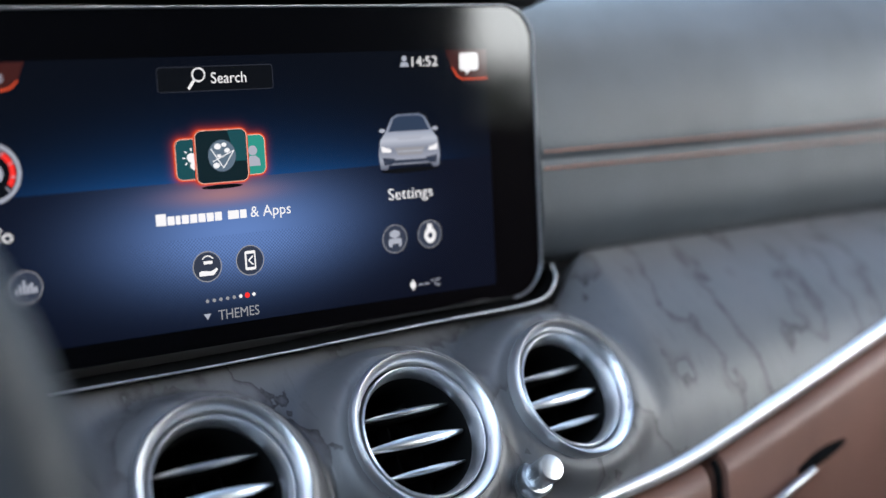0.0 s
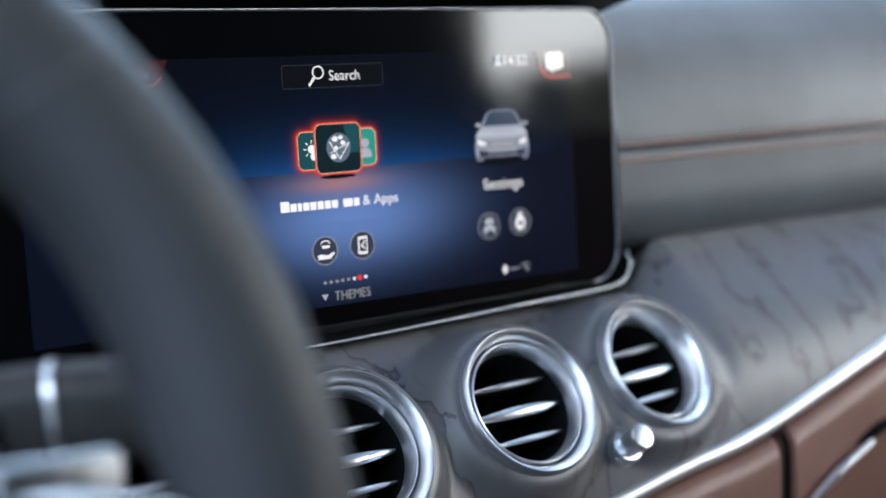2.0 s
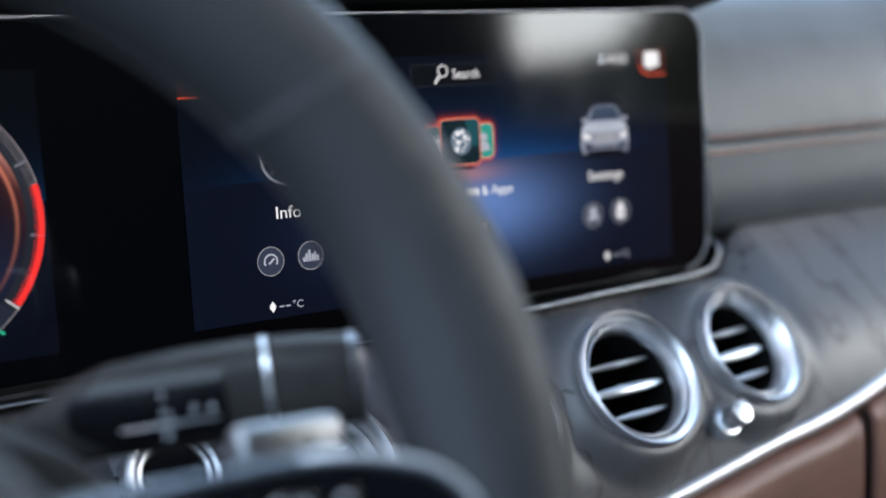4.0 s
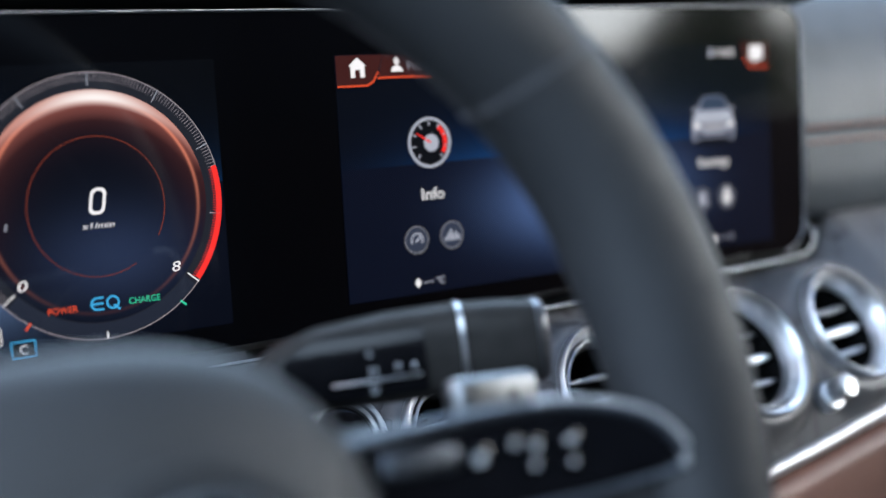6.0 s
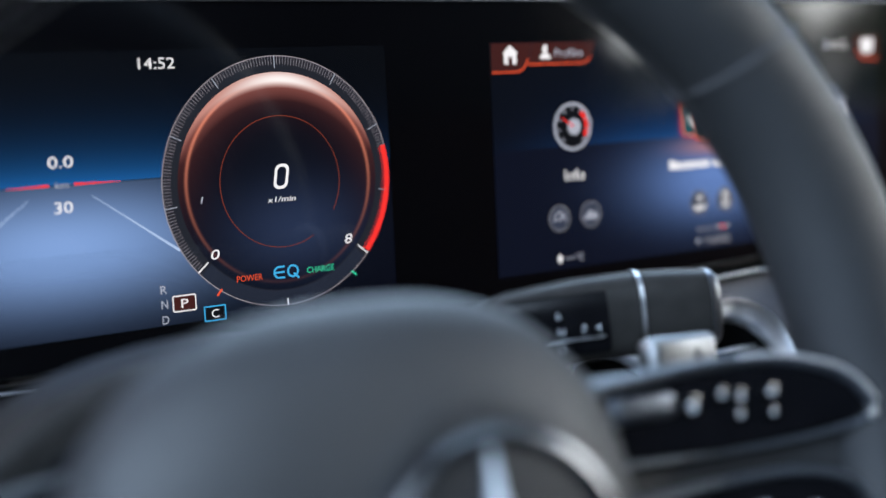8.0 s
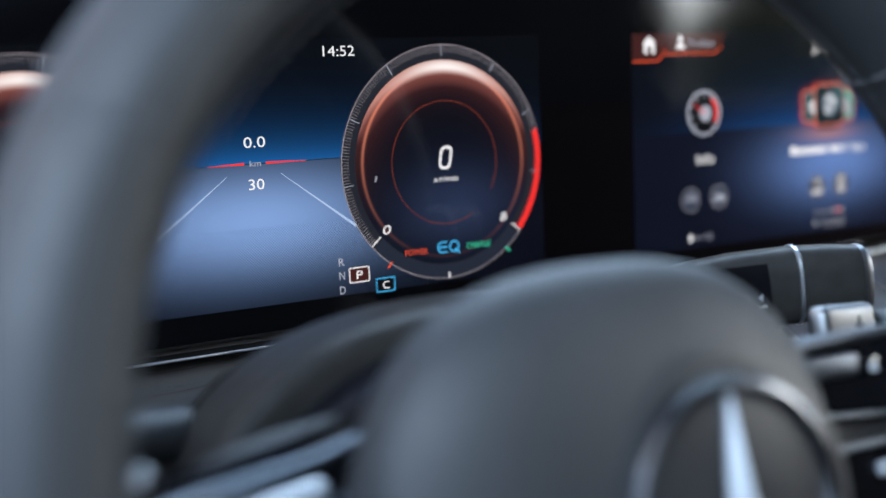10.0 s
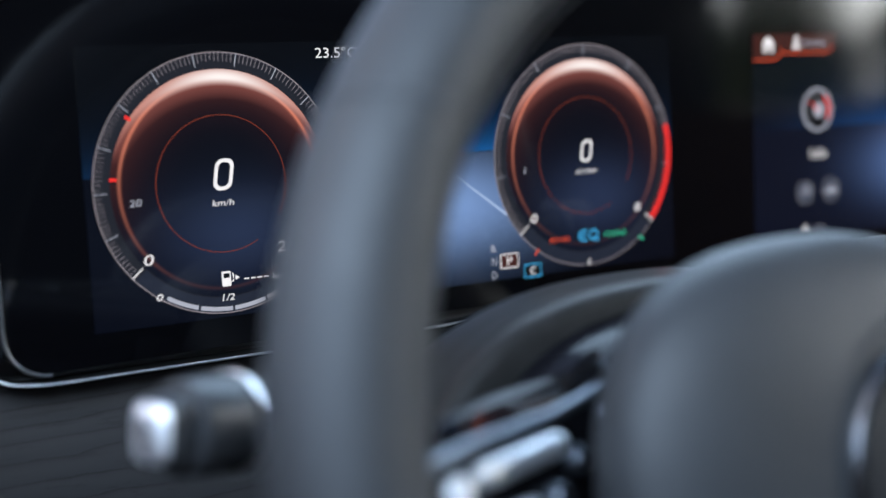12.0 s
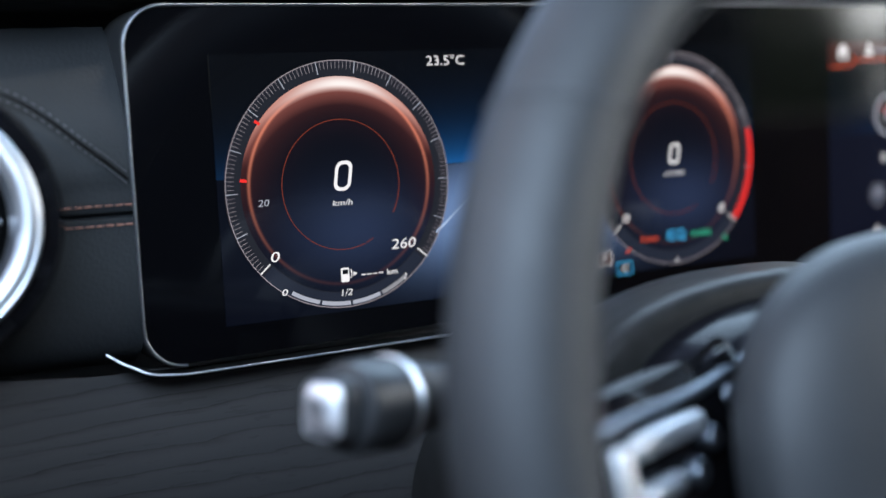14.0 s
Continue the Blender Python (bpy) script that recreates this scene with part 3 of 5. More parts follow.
part("lid_gap", tube(spline(((0.699, -0.0600, -0.1430), (0.6992, -0.0628, -0.150), (0.6995, -0.0628, -0.17), (0.700, -0.0600, -0.23)), 14), 0.0016, 8), VOID, glove)


# ---- round air vents ----
LEAN = radians(31)


def vent(at, R, group, turn=0.0, lean=None):
    """A round vent with chrome rings, black throat and bright-edged vanes; its axis looks at the seats."""
    lean = LEAN if lean is None else lean
    m = Matrix.Rotation(turn, 4, "Z") @ Matrix.Rotation(math.pi / 2 - lean, 4, "X")
    root = thing("air_vent", "round chrome-ringed air vent with three bright vanes in dark wood", "vent", at, group)
    ring = [(R * 1.045, -0.012), (R * 1.048, 0.0040), (R * 1.036, 0.0058), (R * 1.012, 0.0068), (R * 0.975, 0.0062), (R * 0.920, 0.0034), (R * 0.893, 0.0012), (R * 0.890, -0.010)]
    part("outer_ring", lathe(ring, 72, m, False), CHROME, root)
    part("seal", lathe([(R * 0.895, -0.012), (R * 0.895, -0.0004), (R * 0.860, -0.0004), (R * 0.860, -0.012)], 72, m, False), GLOSS, root)
    inner = [(R * 0.872, -0.010), (R * 0.872, 0.0012), (R * 0.862, 0.0026), (R * 0.845, 0.0030), (R * 0.822, 0.0018), (R * 0.795, -0.0016), (R * 0.784, -0.0048)]
    part("inner_ring", lathe(inner, 72, m, False), CHROME, root)
    part("throat", lathe([(R * 0.80, -0.004), (R * 0.779, -0.005), (R * 0.77, -0.034), (R * 0.4, -0.040), (0.0005, -0.041)], 48, m, False), VOID, root)
    for k, h in enumerate((0.36, -0.03, -0.42)):
        half = math.sqrt(max(0.0, (0.76 ** 2 - h * h))) * R * 0.97
        pts, n = [], 22
        thick = 0.0052 if k == 1 else 0.0030
        rows = []
        for i in range(n):
            s = -1 + 2 * i / (n - 1)
            bow = (1 - s * s)
            z = -0.0085 + 0.0040 * bow
            prof = []
            for j in range(10):
                a = 2 * math.pi * j / 10
                prof.append((s * half, h * R + thick * (0.35 + 0.65 * bow) * 0.5 * math.sin(a) - 0.0008 * bow, z + 0.0016 * math.cos(a)))
            rows.append(prof)
        bm, vs = grid_mesh(rows, False, True)
        bm.faces.new(vs[0])
        bm.faces.new(vs[-1])
        bm.transform(m)
        vane = part("vane", bm, CHROME_SOFT, root)
        blade = rbox(half * 1.9, 0.0016, 0.020, 0.0006, m @ pose(0, h * R, -0.0185, 6, 0, 0), 2)
        part("blade", blade, VOID, vane, "black blade behind the bright edge")
    for k in (-0.36, 0.0, 0.36):
        part("cross_blade", rbox(0.0012, 2 * R * 0.62, 0.010, 0.0004, m @ pose(k * R, 0, -0.030), 1), VOID, root)
    return root


for place in VENTS:
    vent(place, 0.0329 if place[0] < 0.6 else 0.0312, "round vents in the wood trim", radians(7 if place[0] > 0.6 else 2))
side_vent = vent((-0.1195, -0.022, -0.0015), 0.0420, "", radians(-8), radians(4))
part("rim_ring", torus(0.0392, 0.0050, 0.0055, 96, 18, Matrix.Rotation(radians(-8), 4, "Z") @ Matrix.Rotation(math.pi / 2 - radians(4), 4, "X") @ pose(0, 0, 0.002)), CHROME, side_vent, "broad polished ring")
tagged(side_vent, "large round chrome-ringed side air vent on black leather")
part("surround", lathe([(0.0530, -0.020), (0.0525, -0.008), (0.0500, -0.002), (0.0440, 0.000), (0.0420, -0.012)], 72, Matrix.Rotation(radians(-8), 4, "Z") @ Matrix.Rotation(math.pi / 2 - radians(4), 4, "X"), False),
     GLOSS, side_vent, "gloss black surround")

AX = Matrix.Rotation(math.pi / 2 - LEAN, 4, "X")
knob = thing("vent_knob", "small knurled chrome knob between two vents", "knob", (0.5950, -0.0590, -0.1295))
part("collar", lathe([(0.0086, -0.004), (0.0086, 0.0008), (0.0076, 0.0024), (0.0056, 0.0026)], 40, AX), CHROME_SOFT, knob)
kn = [(0.0056, 0.002), (0.0058, 0.0112)]
rows = [[((r + 0.00022 * (i % 2)) * math.cos(2 * math.pi * i / 72), (r + 0.00022 * (i % 2)) * math.sin(2 * math.pi * i / 72), h) for i in range(72)] for r, h in kn]
bm, _ = grid_mesh(rows, False, True)
part("grip", bm, CHROME_SOFT, knob, "knurled grip", smooth=False, m=AX)
part("cap", lathe([(0.0059, 0.0110), (0.0060, 0.0132), (0.0054, 0.0143), (0.0032, 0.0147), (0.0002, 0.0148)], 40, AX), CHROME_SOFT, knob)

button = thing("start_button", "round black start button in a double chrome ring", "button", (0.3150, -0.0470, -0.1000))
part("ring", lathe([(0.0185, -0.004), (0.0185, 0.004), (0.0172, 0.0056), (0.0158, 0.0046), (0.0156, -0.002)], 56, AX, False), CHROME, button)
part("ring", lathe([(0.0150, -0.004), (0.0150, 0.0035), (0.0140, 0.0048), (0.0128, 0.0040), (0.0126, -0.002)], 56, AX, False), CHROME, button)
part("cap", lathe([(0.0127, -0.002), (0.0127, 0.0022), (0.0110, 0.0030), (0.0004, 0.0026)], 48, AX), GLOSS, button)


# ---- the long display under one cover glass ----
display = thing("display_unit", "long black glass cover holding two lit screens", "display")
GX0, GX1, GZ0, GZ1 = -0.0335, 0.6465, -0.0672, 0.0735


def foot(pts):
    """The lower edge climbs a little toward the passenger's end."""
    return [(x, z + (0.0055 * max(0.0, min(1.0, (x - 0.48) / 0.15)) if z < 0 else 0.0)) for x, z in pts]


part("cover_glass", prism(foot(rounded(GX0, GZ0, GX1, GZ1, 0.016, 10)), 0.0, 0.009), GLASS, display, "black cover glass", smooth=False)
edge = [(x, -0.0006, z) for x, z in foot(rounded(GX0 - 0.0007, GZ0 - 0.0007, GX1 + 0.0007, GZ1 + 0.0007, 0.0167, 12))]
k = next(i for i in range(len(edge)) if edge[i][2] < -0.05 and edge[i - 1][2] < -0.05 and abs(edge[i][0] - edge[i - 1][0]) > 0.3)
edge = edge[k:] + edge[:k]
part("frame", tube(edge, 0.0007, 10, False, up=(0, 1, 0)), FRAME, display, "thin silver frame")
part("housing", prism(foot(rounded(GX0 - 0.0012, GZ0 - 0.0012, GX1 + 0.0012, GZ1 + 0.0012, 0.017, 10)), 0.002, 0.030), PLASTIC, display, "black plastic housing")
ledge = thing("display_ledge", "thin chrome ledge curling round the foot of the display", "trim", kind="structure")
lp = spline(((-0.0485, 0.004, -0.0600), (-0.040, -0.001, -0.0655), (-0.026, -0.004, -0.0700), (0.02, -0.0045, -0.0708), (0.25, -0.0045, -0.0708), (0.46, -0.0045, -0.0704), (0.58, -0.0045, -0.0672), (0.630, -0.0045, -0.0660),
             (0.6480, -0.003, -0.0635), (0.6560, 0.000, -0.0560), (0.6570, 0.004, -0.050)), 120)
part("rail", tube(lp, 0.0005, 10), CHROME_SOFT, ledge)
part("shelf", slab([[(p.x, p.y + 0.0012, p.z - 0.0004), (p.x, 0.014, p.z + 0.0006)] for p in lp[4:-6]], (0, 0, -0.0012)), VOID, ledge)


def lit(name, pts, material, layer, parent, at=(0, 0)):
    """A flat lit area of a screen; points in millimetres."""
    y = -0.00022 * layer
    bm = prism([(x / 1000, z / 1000) for x, z in pts], y, y + 0.0001)
    return part(name, bm, material, parent, smooth=False, at=(at[0] / 1000, 0, at[1] / 1000))


def box(x0, z0, x1, z1, r=0.0):
    return rounded(x0, z0, x1, z1, r, 5) if r else [(x0, z0), (x1, z0), (x1, z1), (x0, z1)]


def disc(x, z, r, n=40, rz=None):
    return [(x + r * math.cos(2 * math.pi * i / n), z + (rz or r) * math.sin(2 * math.pi * i / n)) for i in range(n)]


def line(a, b, w0, w1=None):
    w1 = w0 if w1 is None else w1
    d = Vector((b[0] - a[0], b[1] - a[1])).normalized()
    n = Vector((-d.y, d.x))
    return [(a[0] + n.x * w0 / 2, a[1] + n.y * w0 / 2), (a[0] - n.x * w0 / 2, a[1] - n.y * w0 / 2), (b[0] - n.x * w1 / 2, b[1] - n.y * w1 / 2), (b[0] + n.x * w1 / 2, b[1] + n.y * w1 / 2)]


def ring_bm(x, z, r0, r1, layer, a0=0.0, a1=360.0, n=96):
    """Part of a flat ring, as a bmesh in metres."""
    y = -0.00022 * layer
    bm = bmesh.new()
    full = abs(a1 - a0) >= 359.9
    pa, pb = [], []
    for i in range(n if full else n + 1):
        a = radians(a0 + (a1 - a0) * i / n)
        pa.append(bm.verts.new(((x + r0 * math.cos(a)) / 1000, y, (z + r0 * math.sin(a)) / 1000)))
        pb.append(bm.verts.new(((x + r1 * math.cos(a)) / 1000, y, (z + r1 * math.sin(a)) / 1000)))
    for i in range(n):
        k = (i + 1) % len(pa)
        bm.faces.new((pa[i], pa[k], pb[k], pb[i]))
    return bm


def ring(name, x, z, r0, r1, material, layer, parent, a0=0.0, a1=360.0, n=96):
    return part(name, ring_bm(x, z, r0, r1, layer, a0, a1, n), material, parent, smooth=False)


def frame_line(name, x0, z0, x1, z1, r, w, material, layer, parent):
    y = -0.00022 * layer
    a, b = rounded(x0, z0, x1, z1, r, 6), rounded(x0 + w, z0 + w, x1 - w, z1 - w, max(r - w, 0.05), 6)
    rows = [[(x / 1000, y, z / 1000) for x, z in a], [(x / 1000, y, z / 1000) for x, z in b]]
    bm, _ = grid_mesh(rows, False, True)
    return part(name, bm, material, parent, smooth=False)


def words(body, x, z, height, material, layer, parent, width=None, slant=0.0, name="lettering", align="CENTER"):
    """Lit letters: height of the capitals and, where given, the whole width, in millimetres."""
    cu = bpy.data.curves.new(name, "FONT")
    cu.body, cu.align_x, cu.align_y, cu.shear = body, "LEFT", "BOTTOM_BASELINE", slant
    cu.resolution_u = 3
    tmp = new("scratch", cu)
    me = bpy.data.meshes.new_from_object(tmp.evaluated_get(bpy.context.evaluated_depsgraph_get()))
    bpy.data.objects.remove(tmp)
    bpy.data.curves.remove(cu)
    co = np.empty(len(me.vertices) * 3)
    me.vertices.foreach_get("co", co)
    co = co.reshape(-1, 3)
    lo, hi = co.min(0), co.max(0)
    s = height / 0.729 / 1000
    sx = width / 1000 / (hi[0] - lo[0]) if width else s * 0.86
    out = np.empty_like(co)
    left = {"CENTER": x / 1000 - sx * (hi[0] - lo[0]) / 2, "LEFT": x / 1000}[align]
    out[:, 0] = left + (co[:, 0] - lo[0]) * sx
    out[:, 1] = -0.00022 * layer
    out[:, 2] = z / 1000 + co[:, 1] * s
    me.vertices.foreach_set("co", out.ravel())
    me.name = name
    me.materials.clear()
    me.materials.append(material)
    ob = new(name, me)
    ob.parent = parent
    return ob


def zero(x, z, height, width, stroke, material, layer, parent, slant=0.16):
    """The large slanted nought of a dial: a rounded upright frame; millimetres, z at its foot."""
    a = rounded(-width / 2, 0, width / 2, height, width * 0.40, 8)
    b = rounded(-width / 2 + stroke, stroke, width / 2 - stroke, height - stroke, width * 0.40 - stroke * 0.7, 8)
    rows = [[((x + p + slant * (q - height / 2)) / 1000, -0.00022 * layer, (z + q) / 1000) for p, q in ring_pts] for ring_pts in (a, b)]
    bm, _ = grid_mesh(rows, False, True)
    return part("lettering", bm, material, parent, smooth=False)


def bars(x0, x1, z, h, sizes, material, layer, parent, gap=0.5):
    """Plain bars in place of writing that is not spelt out."""
    total = sum(sizes)
    span = (x1 - x0) - gap * (len(sizes) - 1)
    x = x0
    for s in sizes:
        w = span * s / total
        lit("plain_bar", box(x, z, x + w, z + h, 0.3), material, layer, parent)
        x += w + gap


cluster = tagged(part("instrument_screen", prism([(x / 1000, z / 1000) for x, z in box(0, -54.7, 292, 54.7)], -0.0003, 0.0004), CLUSTER, smooth=False), "lit instrument screen with two round dials behind glass", "screen")
central = tagged(part("central_screen", prism([(x / 1000, z / 1000) for x, z in box(348.3, -54.7, 620.5, 54.7)], -0.0003, 0.0004), CENTRAL, smooth=False), "lit blue central screen showing a menu of icons", "screen")


def dial(cx, cz, majors, minor, label, red):
    """A round dial: band, ticks, warm face. It is a part of the instrument screen."""
    face_bm = bmesh.new()
    bmesh.ops.create_circle(face_bm, cap_ends=True, segments=128, radius=0.0455, matrix=Matrix.Rotation(math.pi / 2, 4, "X"))
    shade = ring("dial", cx, cz, 45.4, 52.2, BAND, 2, cluster, n=128)
    tagged(shade, label)
    part("face", face_bm, DIAL, shade, smooth=False, at=(cx / 1000, -0.00066, cz / 1000))
    bms = []
    for i in range(minor + 1):
        a = radians(221 - 262 * i / minor)
        c, s = math.cos(a), math.sin(a)
        big = i % (minor // majors) == 0
        if red and i / minor > 0.80:
            continue
        if not big:
            y = -0.00022 * 4
            pts = line((cx + 48.6 * c, cz + 48.6 * s), (cx + 52.0 * c, cz + 52.0 * s), 0.15)
            bms.append(prism([(x / 1000, z / 1000) for x, z in pts], y, y + 0.00005))
    ob = part("tick_ring", joined(*bms), TICK, shade, smooth=False)
    tagged(ob, kind="stuff")
    for i in range(majors + 1):
        a = radians(221 - 262 * i / majors)
        c, s = math.cos(a), math.sin(a)
        end = i in (0, majors)
        lit("tick", line((cx + (46.2 if end else 47.0) * c, cz + (46.2 if end else 47.0) * s), (cx + 52.2 * c, cz + 52.2 * s), 0.50 if end else 0.32), WHITE if end else SILVER, 5, shade)
    ring("inner_circle", cx, cz, 27.3, 27.65, ORANGE_DIM, 4, shade, -30, 215)
    ring("inner_circle", cx, cz, 27.3, 27.6, ORANGE_DIM, 4, shade, 215, 300)
    ring("outline", cx, cz, 51.95, 52.3, TICK, 4, shade, 0, 360, 128)
    ring("lower_band", cx, cz, 45.8, 51.9, LOW_BAND, 3, shade, 223, 317, 64)
    return shade


speed = dial(55.3, -0.8, 13, 130, "speed dial with a lit rose crescent", False)
zero(56.0, -3.4, 12.6, 8.0, 1.45, WHITE, 5, speed)
words("km/h", 55.0, -9.6, 2.6, WHITE, 5, speed, 9.3, 0.18)
words("20", 19.2, -7.2, 2.9, SILVER, 5, speed, 5.0, 0.15)
words("0", 22.9, -30.4, 4.4, WHITE, 5, speed, 3.9, 0.15)
words("260", 83.3, -30.4, 4.5, WHITE, 5, speed, 12.2, 0.15)
lit("speed_mark", line((12.4, 3.6), (9.6, 4.0), 1.2), RED, 6, speed)
lit("speed_mark", line((19.6, 26.2), (17.4, 27.6), 1.2), RED, 6, speed)
pump = lit("fuel_pump", box(52.4, -42.2, 56.2, -36.1, 0.5), WHITE, 5, speed)
lit("pump_window", box(53.0, -38.8, 55.6, -36.9), INK, 6, speed)
part("pump_hose", tube([(x / 1000, -0.0011, z / 1000) for x, z in ((56.2, -40.4), (57.2, -40.4), (57.4, -38.4), (57.0, -37.0))], 0.00022, 6), WHITE, speed)
lit("arrow", [(58.2, -38.0), (60.0, -39.0), (58.2, -40.0)], WHITE, 5, speed)
for k in range(4):
    lit("dash", box(62.0 + 2.85 * k, -40.2, 64.0 + 2.85 * k, -39.7), WHITE, 5, speed)
words("km", 77.0, -41.2, 2.7, WHITE, 5, speed, 5.0)
words("0", 26.2, -44.8, 2.8, WHITE, 5, speed, 2.6, 0.15)
words("1/2", 54.7, -48.0, 2.9, WHITE, 5, speed, 5.2, 0.15)
words("1", 83.4, -44.0, 2.8, WHITE, 5, speed, 1.4, 0.15)
for k in range(4):
    ring("fuel_bar", 55.3, -0.8, 49.6, 51.3, SILVER if k < 3 else GREY, 5, speed, 239 + 16.6 * k, 254.4 + 16.6 * k, 16)
words("23.5\u00b0C", 109.4, 48.0, 4.4, WHITE, 3, cluster, 19.4)

rev = dial(238.4, -0.8, 8, 176, "engine speed dial with a red zone", True)
ring("red_zone", 238.4, -0.8, 49.8, 52.2, RED, 5, rev, -40, 14)
bms = []
for k in range(44):
    a = radians(-40 + 54 * k / 44)
    y = -0.00022 * 6
    bms.append(prism([(x / 1000, z / 1000) for x, z in line((238.4 + 48.4 * math.cos(a), -0.8 + 48.4 * math.sin(a)), (238.4 + 50.0 * math.cos(a), -0.8 + 50.0 * math.sin(a)), 0.25)], y, y + 0.00005))
tagged(part("red_ticks", joined(*bms), RED, rev, smooth=False), kind="stuff")
zero(238.5, -3.8, 10.4, 6.5, 1.2, WHITE, 5, rev)
words("x1/min", 238.0, -9.2, 2.5, WHITE, 5, rev, 13.0, 0.18)
words("1", 202.6, -7.0, 2.8, SILVER, 5, rev, 1.3, 0.15)
words("0", 206.8, -30.2, 4.2, WHITE, 5, rev, 3.8, 0.15)
words("8", 268.7, -29.8, 4.2, WHITE, 5, rev, 3.8, 0.15)
words("POWER", 221.3, -40.8, 2.7, ORANGE, 5, rev, 11.6)
words("CHARGE", 254.3, -40.6, 2.7, GREEN, 5, rev, 13.0)
ring("drive_mark", 234.9, -38.8, 1.9, 2.75, CYAN, 5, rev, 90, 270, 24)
for z in (-36.5, -38.8, -41.1):
    lit("drive_mark_bar", box(233.0 if z == -38.8 else 234.9, z - 0.42, 237.4, z + 0.42), CYAN, 5, rev)
ring("drive_mark", 241.2, -38.8, 1.9, 2.75, CYAN, 5, rev, 0, 360, 32)
lit("drive_mark_bar", line((241.6, -39.8), (244.0, -42.0), 0.85), CYAN, 5, rev)
lit("power_mark", line((208.6, -42.6), (206.4, -45.2), 0.8), ORANGE, 6, rev)
lit("charge_mark", line((269.2, -42.0), (271.6, -44.0), 0.8), GREEN, 6, rev)
lit("centre_mark", box(237.7, -53.0, 238.3, -50.2), WHITE, 6, rev)
words("14:52", 187.8, 47.4, 4.6, WHITE, 3, cluster, 15.0)
words("0.0", 147.0, 11.3, 4.6, WHITE, 3, cluster, 9.6)
words("km", 146.9, 3.6, 2.6, SILVER, 3, cluster, 5.0)
words("30", 146.9, -6.0, 4.6, WHITE, 3, cluster, 7.0)
lit("trip_line", line((126.0, 4.6), (142.0, 4.8), 0.2, 1.0), RED, 3, cluster)
lit("trip_line", line((151.6, 4.8), (170.0, 4.6), 1.0, 0.2), RED, 3, cluster)
lit("lane_line", line((158.2, -0.1), (192.0, -25.0), 0.15, 1.1), ROAD, 3, cluster)
lit("lane_line", line((134.0, -0.1), (100.5, -25.0), 0.15, 1.1), ROAD, 3, cluster)
lit("horizon", box(104, 4.4, 189, 4.75), NAVY, 2, cluster)
for letter, z in (("R", -41.8), ("N", -47.7), ("D", -54.0)):
    words(letter, 184.0, z, 3.6, SILVER, 3, cluster, 2.7)
gear = lit("gear_box", box(187.2, -49.8, 197.3, -43.0, 0.9), MAROON, 3, cluster)
frame_line("outline", 187.2, -49.8, 197.3, -43.0, 0.9, 0.5, WHITE, 4, gear)
words("P", 192.3, -48.2, 3.8, WHITE, 5, gear, 3.0)
mode = lit("mode_box", box(200.3, -55.4, 209.9, -49.0, 0.3), INK, 3, cluster)
frame_line("outline", 200.3, -55.4, 209.9, -49.0, 0.3, 0.55, CYAN, 4, mode)
words("C", 205.1, -54.0, 3.6, WHITE, 5, mode, 3.2)

# ---- menu of the central screen ----
tab = lit("home_tab", [(348.6, 54.4), (372.4, 54.4), (369.8, 47.0), (367.2, 42.6), (363.8, 41.0), (348.6, 41.0)], MAROON, 3, central)
lit("underline", [(348.6, 41.4), (363.6, 41.4), (366.8, 43.0), (369.4, 47.0), (369.9, 46.8), (367.4, 42.4), (363.9, 40.6), (348.6, 40.6)], ORANGE, 4, tab)
lit("home", [(359.1, 53.4), (354.6, 49.6), (355.6, 49.6), (355.6, 44.6), (357.8, 44.6), (357.8, 48.0), (360.4, 48.0), (360.4, 44.6), (362.6, 44.6), (362.6, 49.6), (363.6, 49.6)], WHITE, 5, tab)
tab = lit("profiles_tab", [(372.8, 54.4), (411.0, 54.4), (408.0, 47.6), (405.4, 45.0), (402.0, 44.2), (369.6, 44.2)], MAROON, 2, central)
lit("underline", [(369.8, 44.6), (402.0, 44.6), (405.2, 45.4), (407.8, 47.8), (408.3, 47.6), (405.5, 44.7), (402.2, 43.8), (369.4, 43.8)], ORANGE, 3, tab)
lit("person_head", disc(379.7, 51.4, 1.5, 20, 1.9), WHITE, 4, tab)
lit("person_body", [(376.4, 46.6), (383.0, 46.6), (382.2, 48.6), (379.7, 49.6), (377.2, 48.6)], WHITE, 4, tab)
words("Profiles", 394.0, 47.4, 4.2, SILVER, 4, tab, 17.3)
info = ring("info_dial", 394.8, 14.0, 10.2, 11.6, SILVER, 4, central, n=64)
lit("face", disc(394.8, 14.0, 10.2), INK, 3, info)
ring("red_arc", 394.8, 14.0, 7.4, 9.4, RED, 5, info, -35, 55, 32)
lit("hub", disc(395.6, 13.8, 4.0), SILVER, 5, info)
lit("needle", line((395.0, 14.0), (387.6, 18.6), 1.0, 0.4), RED, 6, info)
for k in range(9):
    a = radians(225 - 33.75 * k)
    lit("tick", line((394.8 + 7.8 * math.cos(a), 14 + 7.8 * math.sin(a)), (394.8 + 9.6 * math.cos(a), 14 + 9.6 * math.sin(a)), 0.7), SILVER, 5, info)
words("Info", 395.2, -12.0, 5.6, WHITE, 4, central, 12.2)


def round_icon(x, z, name):
    ob = ring(name, x, z, 5.95, 6.35, GREY, 4, central, n=48)
    lit("fill", disc(x, z, 5.9), SLATE, 3, ob)
    return ob


ic = round_icon(384.9, -29.8, "gauge_icon")
ring("arc", 384.9, -29.8, 2.6, 3.4, SILVER, 5, ic, -30, 210, 24)
lit("needle", line((384.0, -30.8), (386.6, -28.6), 0.9), SILVER, 5, ic)
ic = round_icon(404.4, -29.4, "bars_icon")
